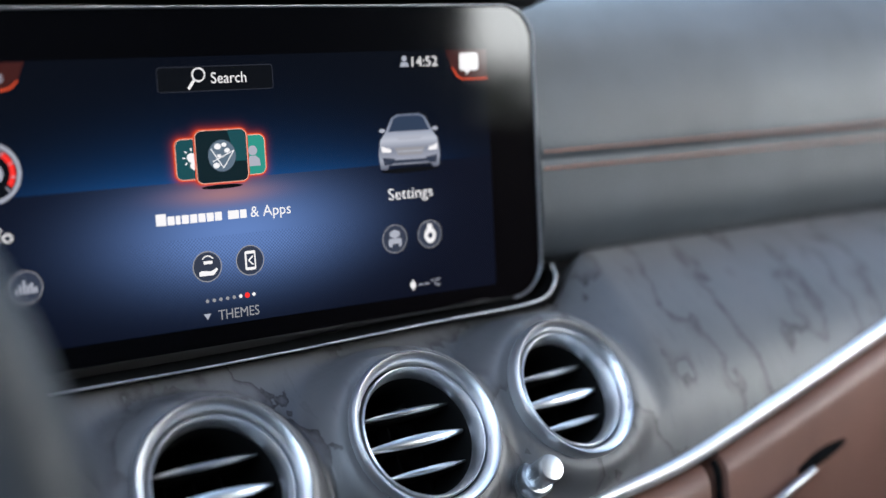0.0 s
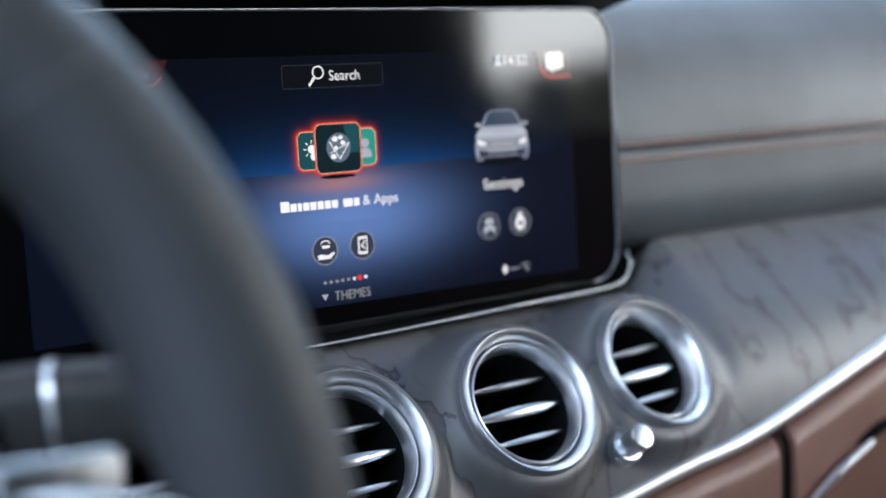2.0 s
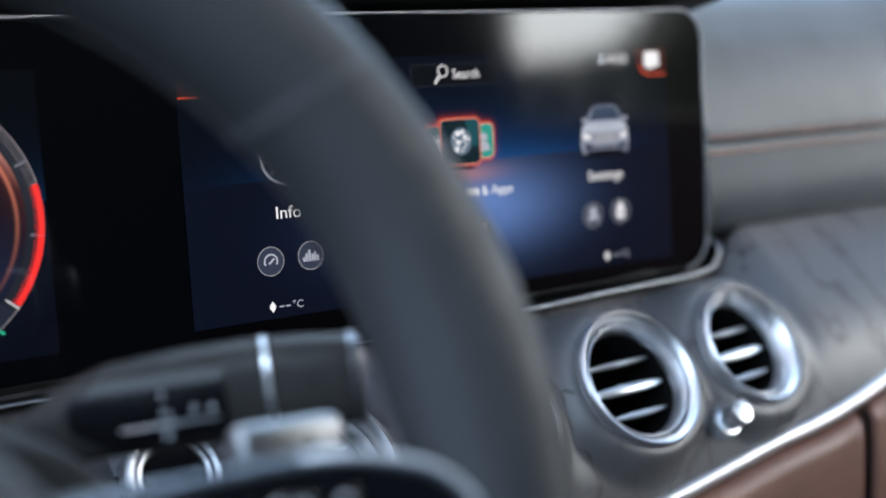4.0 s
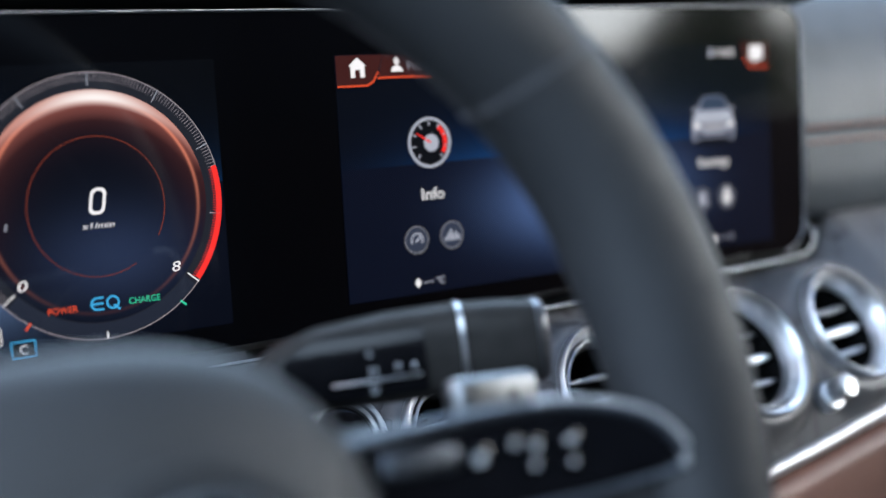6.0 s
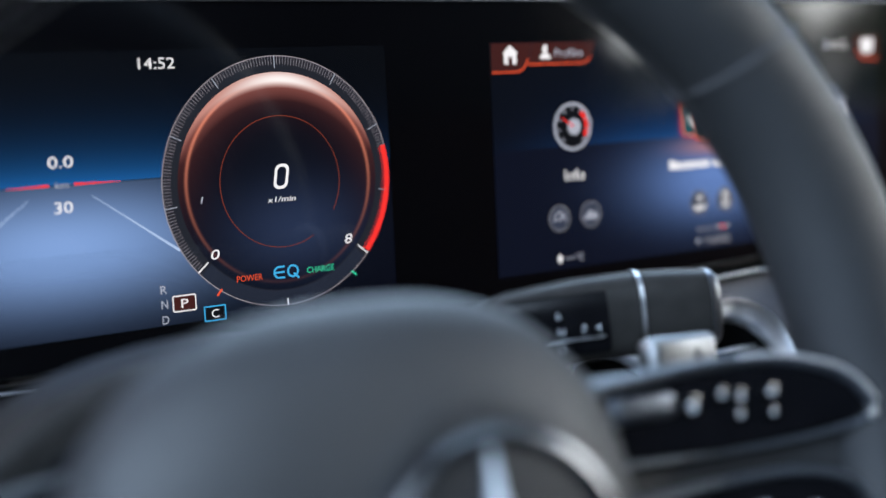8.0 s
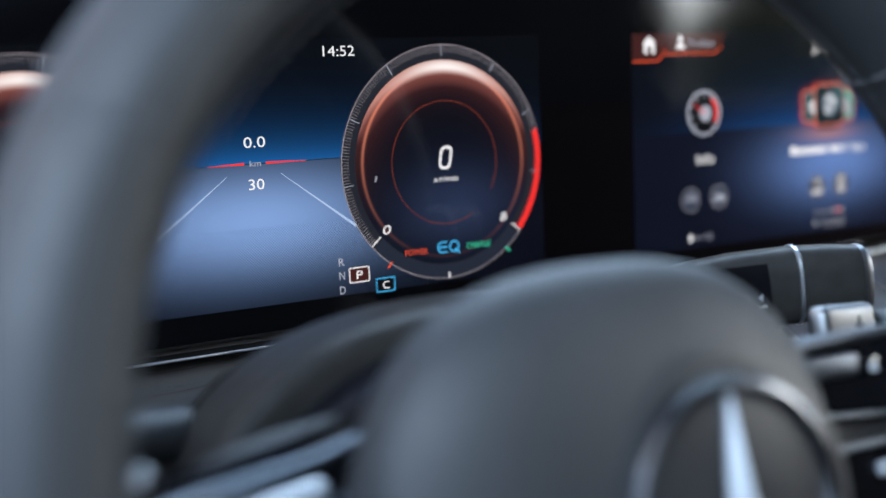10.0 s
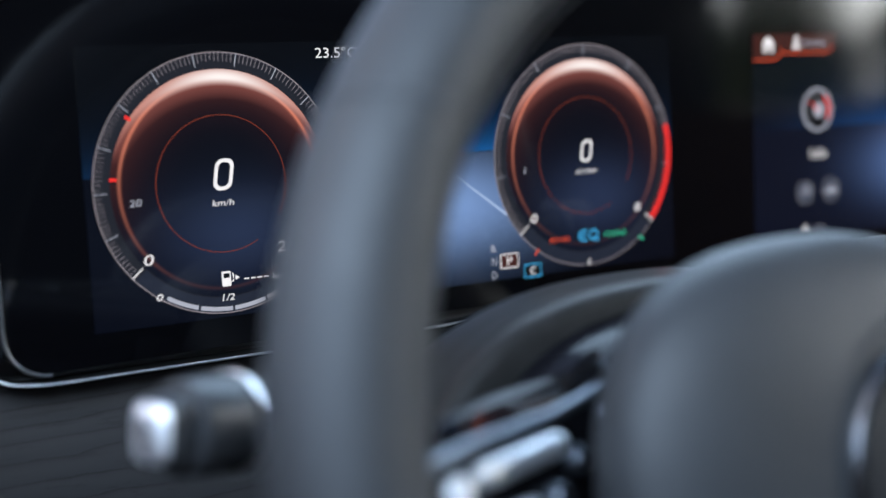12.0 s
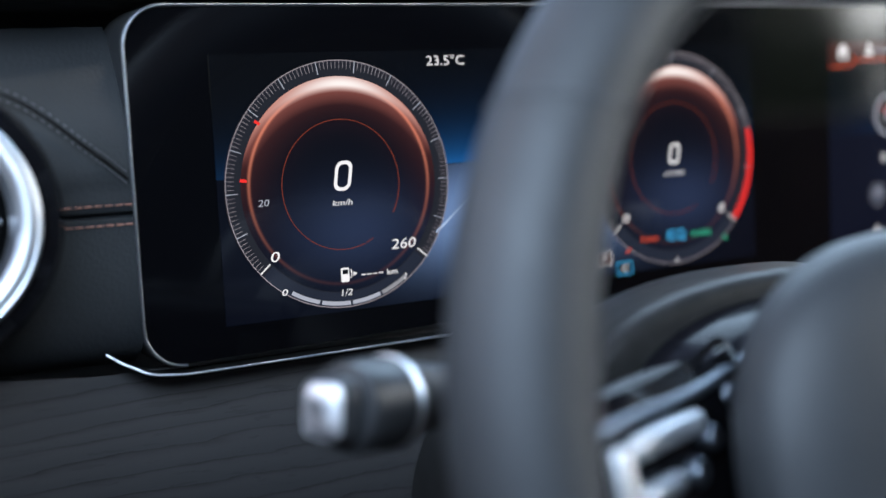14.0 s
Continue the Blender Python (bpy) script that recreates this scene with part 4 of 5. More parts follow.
for k, h in enumerate((2.0, 3.6, 5.0, 3.2, 4.0, 2.4)):
    lit("bar", box(400.4 + 1.4 * k, -31.8, 401.4 + 1.4 * k, -31.8 + h), SILVER, 5, ic)


def temperature(x):
    k = lit("temperature_arrows", [(x, -47.0), (x - 1.4, -49.0), (x - 1.4, -50.0), (x, -52.0), (x + 1.4, -50.0), (x + 1.4, -49.0)], WHITE, 4, central)
    for i in range(2):
        lit("dash", box(x + 3.2 + 3.0 * i, -50.0, x + 5.4 + 3.0 * i, -49.4), SILVER, 4, k)
    words("\u00b0C", x + 12.2, -51.2, 3.4, SILVER, 4, k, 5.0)


temperature(384.4)
temperature(574.6)
search = frame_line("search_box", 461.7, 40.7, 512.0, 50.8, 1.2, 0.3, DIM, 3, central)
lit("fill", box(462.0, 41.0, 511.7, 50.5, 1.0), INK, 2, search)
ring("magnifier", 479.2, 47.4, 2.3, 2.9, WHITE, 4, search, n=40)
lit("magnifier_grip", line((477.2, 45.2), (474.6, 41.8), 1.1), WHITE, 4, search)
words("Search", 492.2, 43.8, 4.6, WHITE, 4, search, 15.4)


def tile(x0, z0, x1, z1, fill, layer):
    ob = lit("app_tile", box(x0, z0, x1, z1, 3.2), fill, layer, central)
    frame_line("glow_edge", x0 - 0.25, z0 - 0.25, x1 + 0.25, z1 + 0.25, 3.4, 0.55, ORANGE, layer + 1, ob)
    frame_line("bright_edge", x0 + 0.25, z0 + 0.25, x1 - 0.25, z1 - 0.25, 3.0, 0.28, TILE_EDGE, layer + 2, ob)
    return ob


TILE_EDGE = glow("lit_tile_edge", (0.95, 0.50, 0.40), 1.0)
tl = tile(466.6, 5.4, 482.0, 22.4, TEAL, 3)
lit("sun", disc(473.6, 14.6, 1.9, 20), WHITE, 6, tl)
for k in range(8):
    a = radians(45 * k)
    lit("sunray", line((473.6 + 2.7 * math.cos(a), 14.6 + 2.7 * math.sin(a)), (473.6 + 3.9 * math.cos(a), 14.6 + 3.9 * math.sin(a)), 0.5), WHITE, 6, tl)
lit("cloud", disc(475.4, 11.4, 2.6, 20, 1.9), WHITE, 6, tl)
tl = tile(492.0, 5.6, 506.4, 22.6, TEAL_LIT, 3)
lit("person_head", disc(500.4, 15.8, 2.0, 20), SILVER, 6, tl)
lit("person_body", [(497.0, 9.4), (503.6, 9.4), (503.2, 12.2), (501.6, 13.6), (499.0, 13.6)], SILVER, 6, tl)
tl = tile(474.8, 3.4, 498.0, 25.4, NAVY, 7)
globe = lit("globe", disc(486.4, 14.6, 6.0, 48, 6.4), GLOBE_LIT := glow("lit_globe", (0.12, 0.17, 0.23), 1.0), 10, tl)
for x, z, r in ((484.6, 18.4, 1.5), (487.4, 19.0, 1.1), (488.6, 16.6, 1.2), (483.6, 10.8, 1.4), (485.0, 14.6, 0.9)):
    lit("land", disc(x, z, r, 14, r * 0.8), WHITE, 11, tl)
for a, b in (((481.6, 17.6), (486.6, 9.6)), ((486.6, 9.6), (491.6, 16.6)), ((482.0, 12.4), (491.4, 16.4))):
    lit("link", line(a, b, 0.35), WHITE, 12, tl)
lit("sheen", [(489.5, 24.6), (496.0, 24.6), (497.2, 22.5), (497.2, 12.0), (492.6, 12.0)], TEAL, 8, tl)
lit("tile_shadow", disc(486.4, 2.0, 9.0, 32, 0.9), INK, 2, central)
# the first two words are a trade name: plain bars in their place
lit("plain_bar", box(457.0, -11.6, 461.2, -6.9, 0.3), WHITE, 4, central)
bars(461.7, 485.0, -11.6, 3.5, (3, 2, 3, 3, 3, 3, 3), WHITE, 4, central, 0.55)
bars(487.8, 496.0, -11.6, 3.5, (5, 3), WHITE, 4, central, 0.55)
words("& Apps", 507.0, -11.6, 4.7, WHITE, 4, central, 18.4)
ic = round_icon(477.2, -29.9, "service_icon")
lit("palm", [(473.6, -33.6), (479.6, -33.6), (481.8, -31.4), (481.0, -30.8), (478.6, -32.0), (474.6, -31.4), (473.4, -32.0)], WHITE, 5, ic)
ring("arc", 477.4, -28.2, 2.4, 2.9, WHITE, 5, ic, 30, 150, 16)
lit("plain_bar", box(475.6, -28.9, 479.4, -27.6, 0.3), WHITE, 5, ic)
ic = round_icon(496.2, -29.4, "phone_icon")
lit("phone", box(493.8, -33.4, 498.6, -25.4, 0.7), WHITE, 5, ic)
lit("phone_screen", box(494.5, -32.2, 497.9, -26.6), SLATE, 6, ic)
lit("arrow", line((497.2, -27.6), (495.2, -29.4), 0.6), WHITE, 7, ic)
lit("arrow", line((495.2, -29.4), (497.2, -31.2), 0.6), WHITE, 7, ic)
for k in range(8):
    lit("page_dot", disc(476.2 + 2.95 * k, -44.1 + 0.06 * k, 1.15 if k == 6 else 0.75, 18), RED if k == 6 else (WHITE if k > 4 else GREY), 4, central)
lit("arrow_down", [(474.2, -49.2), (477.4, -49.2), (475.8, -51.8)], SILVER, 4, central)
words("THEMES", 489.7, -52.4, 4.3, GREY, 4, central, 18.3)

car = lit("car_picture", [(561.2, 3.2), (560.4, 10.0), (561.6, 16.0), (564.4, 19.4), (567.6, 25.4), (570.8, 27.0), (582.2, 27.0), (585.4, 25.2), (588.6, 19.2), (591.2, 15.8), (592.4, 9.8), (591.6, 3.0), (588.6, 2.6), (587.4, 4.6), (565.4, 4.8), (564.4, 2.8)], CAR_PAINT, 4, central)
lit("windscreen", [(565.8, 19.6), (568.8, 25.2), (571.4, 26.2), (581.6, 26.2), (584.2, 25.0), (587.2, 19.4)], CAR_GLASS := glow("lit_car_glass", (0.030, 0.050, 0.095), 1.0), 5, car)
lit("grille", [(568.6, 12.4), (584.4, 12.2), (582.6, 8.8), (570.4, 9.0)], GREY, 5, car)
lit("headlight", [(561.8, 13.4), (566.8, 11.8), (566.6, 10.4), (562.0, 10.8)], WHITE, 5, car)
lit("headlight", [(591.0, 13.2), (586.2, 11.6), (586.4, 10.2), (590.8, 10.6)], WHITE, 5, car)
lit("bonnet_sheen", [(569.0, 17.4), (584.0, 17.2), (582.0, 15.6), (571.0, 15.7)], SILVER, 5, car)
lit("bumper_shade", [(562.2, 8.4), (568.6, 7.6), (567.0, 5.2), (563.0, 5.0)], SLATE, 5, car)
lit("bumper_shade", [(590.8, 8.2), (584.4, 7.4), (586.0, 5.0), (590.0, 4.8)], SLATE, 5, car)
lit("grille_bar", box(570.0, 10.4, 583.0, 10.9), SILVER, 6, car)
lit("ground_shadow", disc(576.4, 2.2, 15.0, 32, 1.2), INK, 2, central)
lit("intake", [(564.4, 7.0), (588.4, 6.8), (587.4, 5.4), (565.4, 5.6)], SLATE, 5, car)
lit("mirror", disc(562.6, 20.2, 1.5, 14, 0.9), SILVER, 5, car)
lit("mirror", disc(590.2, 20.0, 1.5, 14, 0.9), SILVER, 5, car)
words("Settings", 575.8, -10.4, 5.2, WHITE, 4, central, 23.2)
ic = round_icon(566.3, -27.8, "vehicle_icon")
lit("roof", disc(566.3, -25.6, 2.7, 20, 1.8), SILVER, 5, ic)
lit("body", box(563.0, -31.4, 569.6, -27.6, 1.0), SILVER, 5, ic)
lit("grille", box(564.6, -31.4, 568.0, -30.0), SLATE, 6, ic)
ic = round_icon(584.8, -27.4, "energy_icon")
lit("drop", disc(584.8, -28.0, 3.0, 24, 3.5), WHITE, 5, ic)
lit("stem", box(583.6, -25.4, 586.0, -22.8), WHITE, 5, ic)
lit("heart", disc(584.8, -28.0, 1.3, 18), SLATE, 6, ic)
words("14:52", 586.6, 47.6, 4.6, WHITE, 4, central, 13.4)
lit("person_head", disc(576.0, 51.2, 1.3, 16), SILVER, 4, central)
lit("person_body", [(573.6, 47.6), (578.4, 47.6), (577.6, 49.6), (574.4, 49.6)], SILVER, 4, central)
bt = lit("message_tab", [(598.0, 54.4), (620.2, 54.4), (620.2, 40.8), (606.4, 40.8), (603.6, 42.4), (601.0, 46.4)], MAROON, 3, central)
lit("underline", [(620.2, 40.8), (606.4, 40.8), (603.4, 42.4), (600.8, 46.6), (601.4, 46.8), (603.9, 43.0), (606.6, 41.6), (620.2, 41.6)], ORANGE, 4, bt)
lit("speech_bubble", box(604.9, 45.0, 615.3, 53.0, 1.6), WHITE, 5, bt)
lit("bubble_tip", [(607.6, 45.2), (610.8, 45.2), (608.8, 43.2)], WHITE, 5, bt)


# ---- steering wheel: local x right, y up in the wheel's plane, z toward the driver ----
TILT = radians(11.2)
WC = Vector((0.1684, -0.2196, -0.0700))
WR = Matrix(((1, 0, 0), (0, math.sin(TILT), -math.cos(TILT)), (0, math.cos(TILT), math.sin(TILT)))).to_4x4()
wheel = thing("steering_wheel", "dark grey leather steering wheel with silver-edged spokes and round hub", "steering wheel", WC)
R = 0.1736


def rim_section(a, v, out=0.0):
    """A point of the rim's skin; the section is fuller inward, most of all at the thumb rests above the spokes."""
    deg = math.degrees(a) % 360
    side = min(abs(deg - 12), abs(deg - 372), abs(deg - 168))
    rest = math.exp(-(side / 17.0) ** 2)
    cv = math.cos(v)
    full = 0.0192 + 0.0040 * min(1.0, max(0.0, 0.5 + 2.0 * math.cos(a)))
    ra = (0.0187 if cv > 0 else full + 0.0040 * rest) + out
    rr = R + ra * cv
    return (rr * math.cos(a), rr * math.sin(a), (0.0200 + out) * math.sin(v))


bm, _ = grid_mesh([[rim_section(2 * math.pi * i / 200, 2 * math.pi * j / 40) for j in range(40)] for i in range(200)], True, True)
part("rim", bm, LEATHER_WHEEL, wheel, "leather rim", m=WR)


def rim_seam(a, name="seam"):
    pts = [rim_section(a - math.copysign(0.035, math.cos(a)) * math.cos(2 * math.pi * j / 48), 2 * math.pi * j / 48, 0.0001) for j in range(48)]
    part(name, tube(pts, 0.0008, 6, True), THREAD_DARK, wheel, m=WR)


for a in (146, 40, 205, -25):
    rim_seam(radians(a))
# stitched inner seam of the rim
bms = []
for i in range(150):
    a = 2 * math.pi * i / 150
    b = a + 2 * math.pi / 150 * 0.7
    rr, zz = R - 0.0229, -0.0035
    bms.append(tube([(rr * math.cos(v), rr * math.sin(v), zz) for v in (a, (a + b) / 2, b)], 0.0006, 5))
tagged(part("rim_stitching", joined(*bms), THREAD_DARK, wheel, m=WR), kind="stuff")


def superdome(a, b_up, b_dn, c_front, c_back, e=2.5, n=72, k=40):
    rows = []
    for j in range(1, k):
        v = -math.pi / 2 + math.pi * j / k
        row = []
        for i in range(n):
            u = 2 * math.pi * i / n
            cu, su, cv, sv = math.cos(u), math.sin(u), math.cos(v), math.sin(v)
            f = lambda q, p: math.copysign(abs(q) ** p, q)
            p = 2 / e
            row.append((a * f(cv, p) * f(cu, p), (b_up if su > 0 else b_dn) * f(cv, p) * f(su, p), (c_front if sv > 0 else c_back) * f(sv, p)))
        rows.append(row)
    bm, vs = grid_mesh(rows, False, True)
    bm.faces.new(vs[0])
    bm.faces.new(vs[-1])
    return bm


HUB = pose(-0.018, -0.020, 0.000)
part("hub_cover", superdome(0.0795, 0.0738, 0.080, 0.0265, 0.024, 2.5), LEATHER_WHEEL, wheel, "smooth dark airbag cover", m=WR @ HUB)
E0 = pose(0.0030, -0.0185, 0.0265)
emblem = part("emblem_base", lathe([(0.0330, -0.006), (0.0330, 0.0002), (0.031, 0.0008), (0.0004, 0.0004)], 64, WR @ E0), BADGE, wheel, "round dark badge with a silver ring on the hub")
part("emblem_gap", lathe([(0.0445, -0.0120), (0.0440, -0.0022), (0.0415, -0.0010), (0.0370, -0.0016), (0.0368, -0.0120)], 64, WR @ E0, False), PLASTIC, emblem, "dark gap round the badge")
part("emblem_ring", lathe([(0.0375, -0.006), (0.0374, 0.0008), (0.0364, 0.0026), (0.0345, 0.0034), (0.0326, 0.0026), (0.0314, 0.0006), (0.0312, -0.006)], 96, WR @ E0, False), DARK_CHROME, emblem, "broad polished ring")
for k in range(3):
    a = radians(90 + 120 * k)
    d = Vector((math.cos(a), math.sin(a), 0))
    s = Vector((-d.y, d.x, 0))
    bm = bmesh.new()
    top = [bm.verts.new(d * 0.0335 + Vector((0, 0, 0.0024))), bm.verts.new(s * 0.0052 + Vector((0, 0, 0.0012))), bm.verts.new(-s * 0.0052 + Vector((0, 0, 0.0012))), bm.verts.new(Vector((0, 0, 0.0058))), bm.verts.new(d * 0.0330 + Vector((0, 0, -0.001)))]
    for f in ((0, 1, 3), (0, 3, 2), (0, 4, 1), (0, 2, 4), (1, 2, 3), (1, 4, 2)):
        bm.faces.new([top[i] for i in f])
    part("emblem_bar", bm, CHROME_SOFT, emblem, smooth=False, m=WR @ E0)


def on_wheel(pts):
    return [WR @ Vector(p) for p in pts]


def spoke(sign):
    """A side spoke: dark arm, gloss panel with a silver edge, buttons. Its outer end bends toward the driver."""
    lift = (lambda x: -0.008 + 0.020 * max(0.0, min(1.0, (abs(x) - 0.090) / 0.065)) ** 1.5) if sign > 0 else \
        (lambda x: -0.040 + 0.047 * max(0.0, min(1.0, (abs(x) - 0.060) / 0.100)) ** 1.2)
    f = lambda x, y: (sign * x, y, lift(x))
    n = 30
    tops = spline([f(0.045, 0.0165), f(0.085, 0.0174), f(0.110, 0.0174), f(0.127, 0.0160), f(0.142, 0.0112), f(0.150, 0.0056), f(0.155, -0.002)] if sign > 0 else
                  [f(0.057, 0.0180), f(0.065, 0.0158), f(0.076, 0.0134), f(0.092, 0.0112), f(0.112, 0.0102), f(0.135, 0.0092), f(0.155, 0.0070)], n)
    bots = spline([f(0.045, -0.003), f(0.077, -0.0047), f(0.104, -0.0072), f(0.130, -0.0072), f(0.146, -0.0060), f(0.152, -0.0050), f(0.1552, -0.0035)] if sign > 0 else
                  [f(0.048, -0.026), f(0.060, -0.028), f(0.076, -0.029), f(0.095, -0.030), f(0.115, -0.030), f(0.135, -0.029), f(0.155, -0.027)], n)
    rows = []
    for t, b in zip(tops, bots):
        z = t.z
        rows.append([(t.x, t.y, z - 0.012), (t.x, t.y, z - 0.001), (t.x * 0.998, t.y - 0.001, z + 0.001)] + [(t.x + (b.x - t.x) * q, t.y + (b.y - t.y) * q, z + 0.001) for q in (0.25, 0.5, 0.75)] +
                    [(b.x * 0.998, b.y + 0.001, z + 0.001), (b.x, b.y, z - 0.001), (b.x, b.y, z - 0.012)])
    bm, vs = grid_mesh(rows, False, True)
    bm.faces.new(vs[0])
    bm.faces.new(vs[-1])
    panel = part("spoke_panel", bm, PIANO, wheel, "gloss black button panel", m=WR)
    part("panel_edge", tube(on_wheel([(p.x, p.y + 0.0012, p.z + 0.001) for p in tops]), 0.0021, 10), SPOKE_METAL, panel, "silver edge")
    if sign > 0:
        part("spoke_body", slab([[WR @ Vector((x, 0.004, lift(x) - 0.010)), WR @ Vector((x, -0.012, lift(x) - 0.006)), WR @ Vector((x * 0.99, -0.040, lift(x) - 0.010))] for x in (0.055 + 0.005 * i for i in range(21))],
             WR.to_3x3() @ Vector((0, 0, -0.006))), BADGE, panel, "dark spoke body")
        part("bright_edge", tube(on_wheel([(p.x, p.y + 0.0026, p.z + 0.0022) for p in tops if p.x > 0.112]), 0.0010, 8), SATIN, panel, "bright silver line")
        part("panel_tip", tube(on_wheel([(p.x, p.y + 0.0012, p.z + 0.0012) for p in tops[-9:]] + [(p.x, p.y - 0.0004, p.z + 0.0012) for p in bots[-2:-5:-1]]), 0.0014, 10), CHROME_SOFT, panel, "silver tip")
        part("panel_edge", tube(on_wheel([(p.x, p.y - 0.0006, p.z + 0.0005) for p in bots]), 0.0010, 8), SPOKE_METAL, panel)
        # flat blue-grey shoulder above the button panel
        part("shoulder", slab([[WR @ Vector((p.x, p.y + 0.0008, p.z)), WR @ Vector((p.x * 0.995, p.y + 0.0020 * min(1.0, (0.152 - p.x) / 0.03), p.z - 0.0035))] for p in tops if p.x < 0.149], WR.to_3x3() @ Vector((0, -0.002, -0.004))),
             BADGE, panel, "satin dark shoulder")
    else:
        part("shoulder", slab([[WR @ Vector((p.x, p.y + 0.0015, p.z - 0.001)), WR @ Vector((p.x, p.y + 0.0065, p.z - 0.016))] for p in tops], WR.to_3x3() @ Vector((0, -0.004, -0.002))), GLOSS, panel, "gloss black shoulder")
        part("panel_edge", tube(on_wheel(spline([f(0.0565, 0.0125), f(0.0530, 0.002), f(0.0490, -0.010), f(0.0455, -0.0235)], 16)), 0.0016, 10), SPOKE_METAL, panel, "silver edge along the hub")
        part("end_cap", rbox(0.0100, 0.0075, 0.0050, 0.0022, WR @ pose(-0.0660, 0.0085, lift(0.066) + 0.0015, 0, 0, -25), 3), SPOKE_METAL, panel, "blue-grey end cap")
    arm = [(sign * x, y, z - (0.0 if sign > 0 else 0.034 * max(0.0, min(1.0, (0.175 - x) / 0.10)))) for x, y, z in ((0.045, 0.004, -0.026), (0.09, 0.004, -0.026), (0.13, 0.000, -0.020), (0.170, -0.004, -0.006))]
    part("spoke_arm", tube(on_wheel(spline(arm, 20)), lambda u: 0.018 - 0.006 * u, 20, flat=0.6, up=(0, 1, 0)), LEATHER_WHEEL, wheel, "dark spoke arm")
    slide = rbox(0.024, 0.0075, 0.004, 0.0018, WR @ pose(sign * 0.079, 0.0105, lift(0.079) + 0.0025, 0, 0, -3 * sign), 3)
    if sign > 0:
        part("slider", slide, SPOKE_METAL, panel, "blue-grey slide bar")
    else:
        slide.free()
    for x, y, w, h in ((0.0970, 0.0078, 0.0085, 0.0070), (0.1075, 0.0098, 0.0056, 0.0050), (0.1135, 0.0082, 0.0056, 0.0056), (0.1125, 0.0030, 0.0050, 0.0042), (0.1235, 0.0080, 0.0080, 0.0048), (0.1232, 0.0018, 0.0048, 0.0040)) if sign > 0 else ():
        b = part("button", rbox(w, h, 0.0026, 0.0010, WR @ pose(sign * x, y, lift(x) + 0.0018), 2), GLOSS, wheel)
        part("symbol", rbox(w * 0.44, h * 0.42, 0.0006, 0.0002, WR @ pose(sign * x, y, lift(x) + 0.0033), 1), PRINT, b, "pale printed symbol")
    if sign < 0:
        # angular rocker with bright faces and two round keys on the driver's left
        for x, y, w, h, turn in ((0.1425, -0.0085, 0.0075, 0.0265, 4), (0.1130, 0.0034, 0.0440, 0.0068, 3), (0.1200, -0.0110, 0.0230, 0.0058, 4)):
            part("rocker", rbox(w, h, 0.0060, 0.0020, WR @ pose(-x, y, lift(x) + 0.0030, 0, 24 if w > h else 0, turn), 3), SATIN, panel, "bright silver rocker")
        for x, y, r in ((0.0850, -0.0022, 0.0042), (0.0965, -0.0108, 0.0046)):
            part("key", lathe([(r, -0.003), (r, 0.0020), (r * 0.85, 0.0030), (0.0003, 0.0032)], 28, WR @ pose(-x, y, lift(x) + 0.0015, 0, 24, 0)), SPOKE_METAL, panel, "round grey key")
    # lower panel with a second silver line
    if sign < 0:
        return
    low = spline([f(0.070, -0.0160), f(0.105, -0.0165), f(0.130, -0.0175), f(0.145, -0.0230), f(0.1515, -0.0340)], 22)
    part("lower_edge", tube(on_wheel(low), 0.0018, 8), SPOKE_METAL, wheel, "silver lower spoke edge")
    fill = slab([[WR @ Vector((p.x, p.y - 0.0005, p.z - 0.001)), WR @ Vector((p.x * 0.97, p.y - 0.030, p.z - 0.002))] for p in low], WR.to_3x3() @ Vector((0, 0, -0.012)))
    low_panel = part("lower_panel", fill, GLOSS, wheel, "gloss black lower spoke panel")
    for x, y in ((0.098, -0.0250), (0.116, -0.0270), (0.132, -0.0300)):
        part("button", rbox(0.0075, 0.0050, 0.0024, 0.0010, WR @ pose(sign * x, y, lift(x) + 0.0008), 2), PRINT, low_panel, "pale button")


spoke(1)
spoke(-1)
# silver shift paddles behind the spokes
for sign in (1, -1):
    m = WR @ (pose(0.1345, 0.0186, -0.048, 0, 14, -3) if sign > 0 else pose(-0.1390, 0.0140, -0.032, 0, -14, 4))
    paddle = part("shift_paddle", rbox(0.0390 if sign > 0 else 0.0110, 0.0165 if sign > 0 else 0.0100, 0.0090, 0.0036, m, 4), PADDLE, wheel, "silver shift paddle")
    if sign > 0:
        for w, h in ((0.0064, 0.0014), (0.0014, 0.0064)):
            part("plus_mark", rbox(w, h, 0.0006, 0.0002, m @ pose(0.0050, 0.0, 0.0046), 1), BADGE, paddle, "dark plus mark")
# column end between the spokes, below
part("lower_spoke", tube(on_wheel(spline([(0.004, -0.06, -0.010), (0.003, -0.11, -0.012), (0.0, -0.168, -0.004)], 14)), lambda u: 0.034 - 0.008 * u, 20, flat=0.5, up=(1, 0, 0)), LEATHER_WHEEL, wheel)

# ---- steering column and stalks ----
column = thing("steering_column", "dark plastic steering column cover behind the wheel", "steering column", (0.168, -0.09, -0.12))
def shroud_ring(y, w, top, hh, e, n=64):
    """One cross-section of the column cover: a softened oval."""
    bend = lambda v: math.copysign(abs(v) ** e, v)
    return [(bend(math.cos(a)) * w - 0.0047, y + 0.09, bend(math.sin(a)) * hh + top + 0.12 - hh) for a in (2 * math.pi * j / n for j in range(n))]


rows = []
for i in range(16):
    u = i / 15
    rows.append(shroud_ring(0.0727 - 0.1869 * u, 0.068 + 0.035 * u, -0.1071 + 0.0689 * u, 0.0657, 1.0 - 0.22 * u))
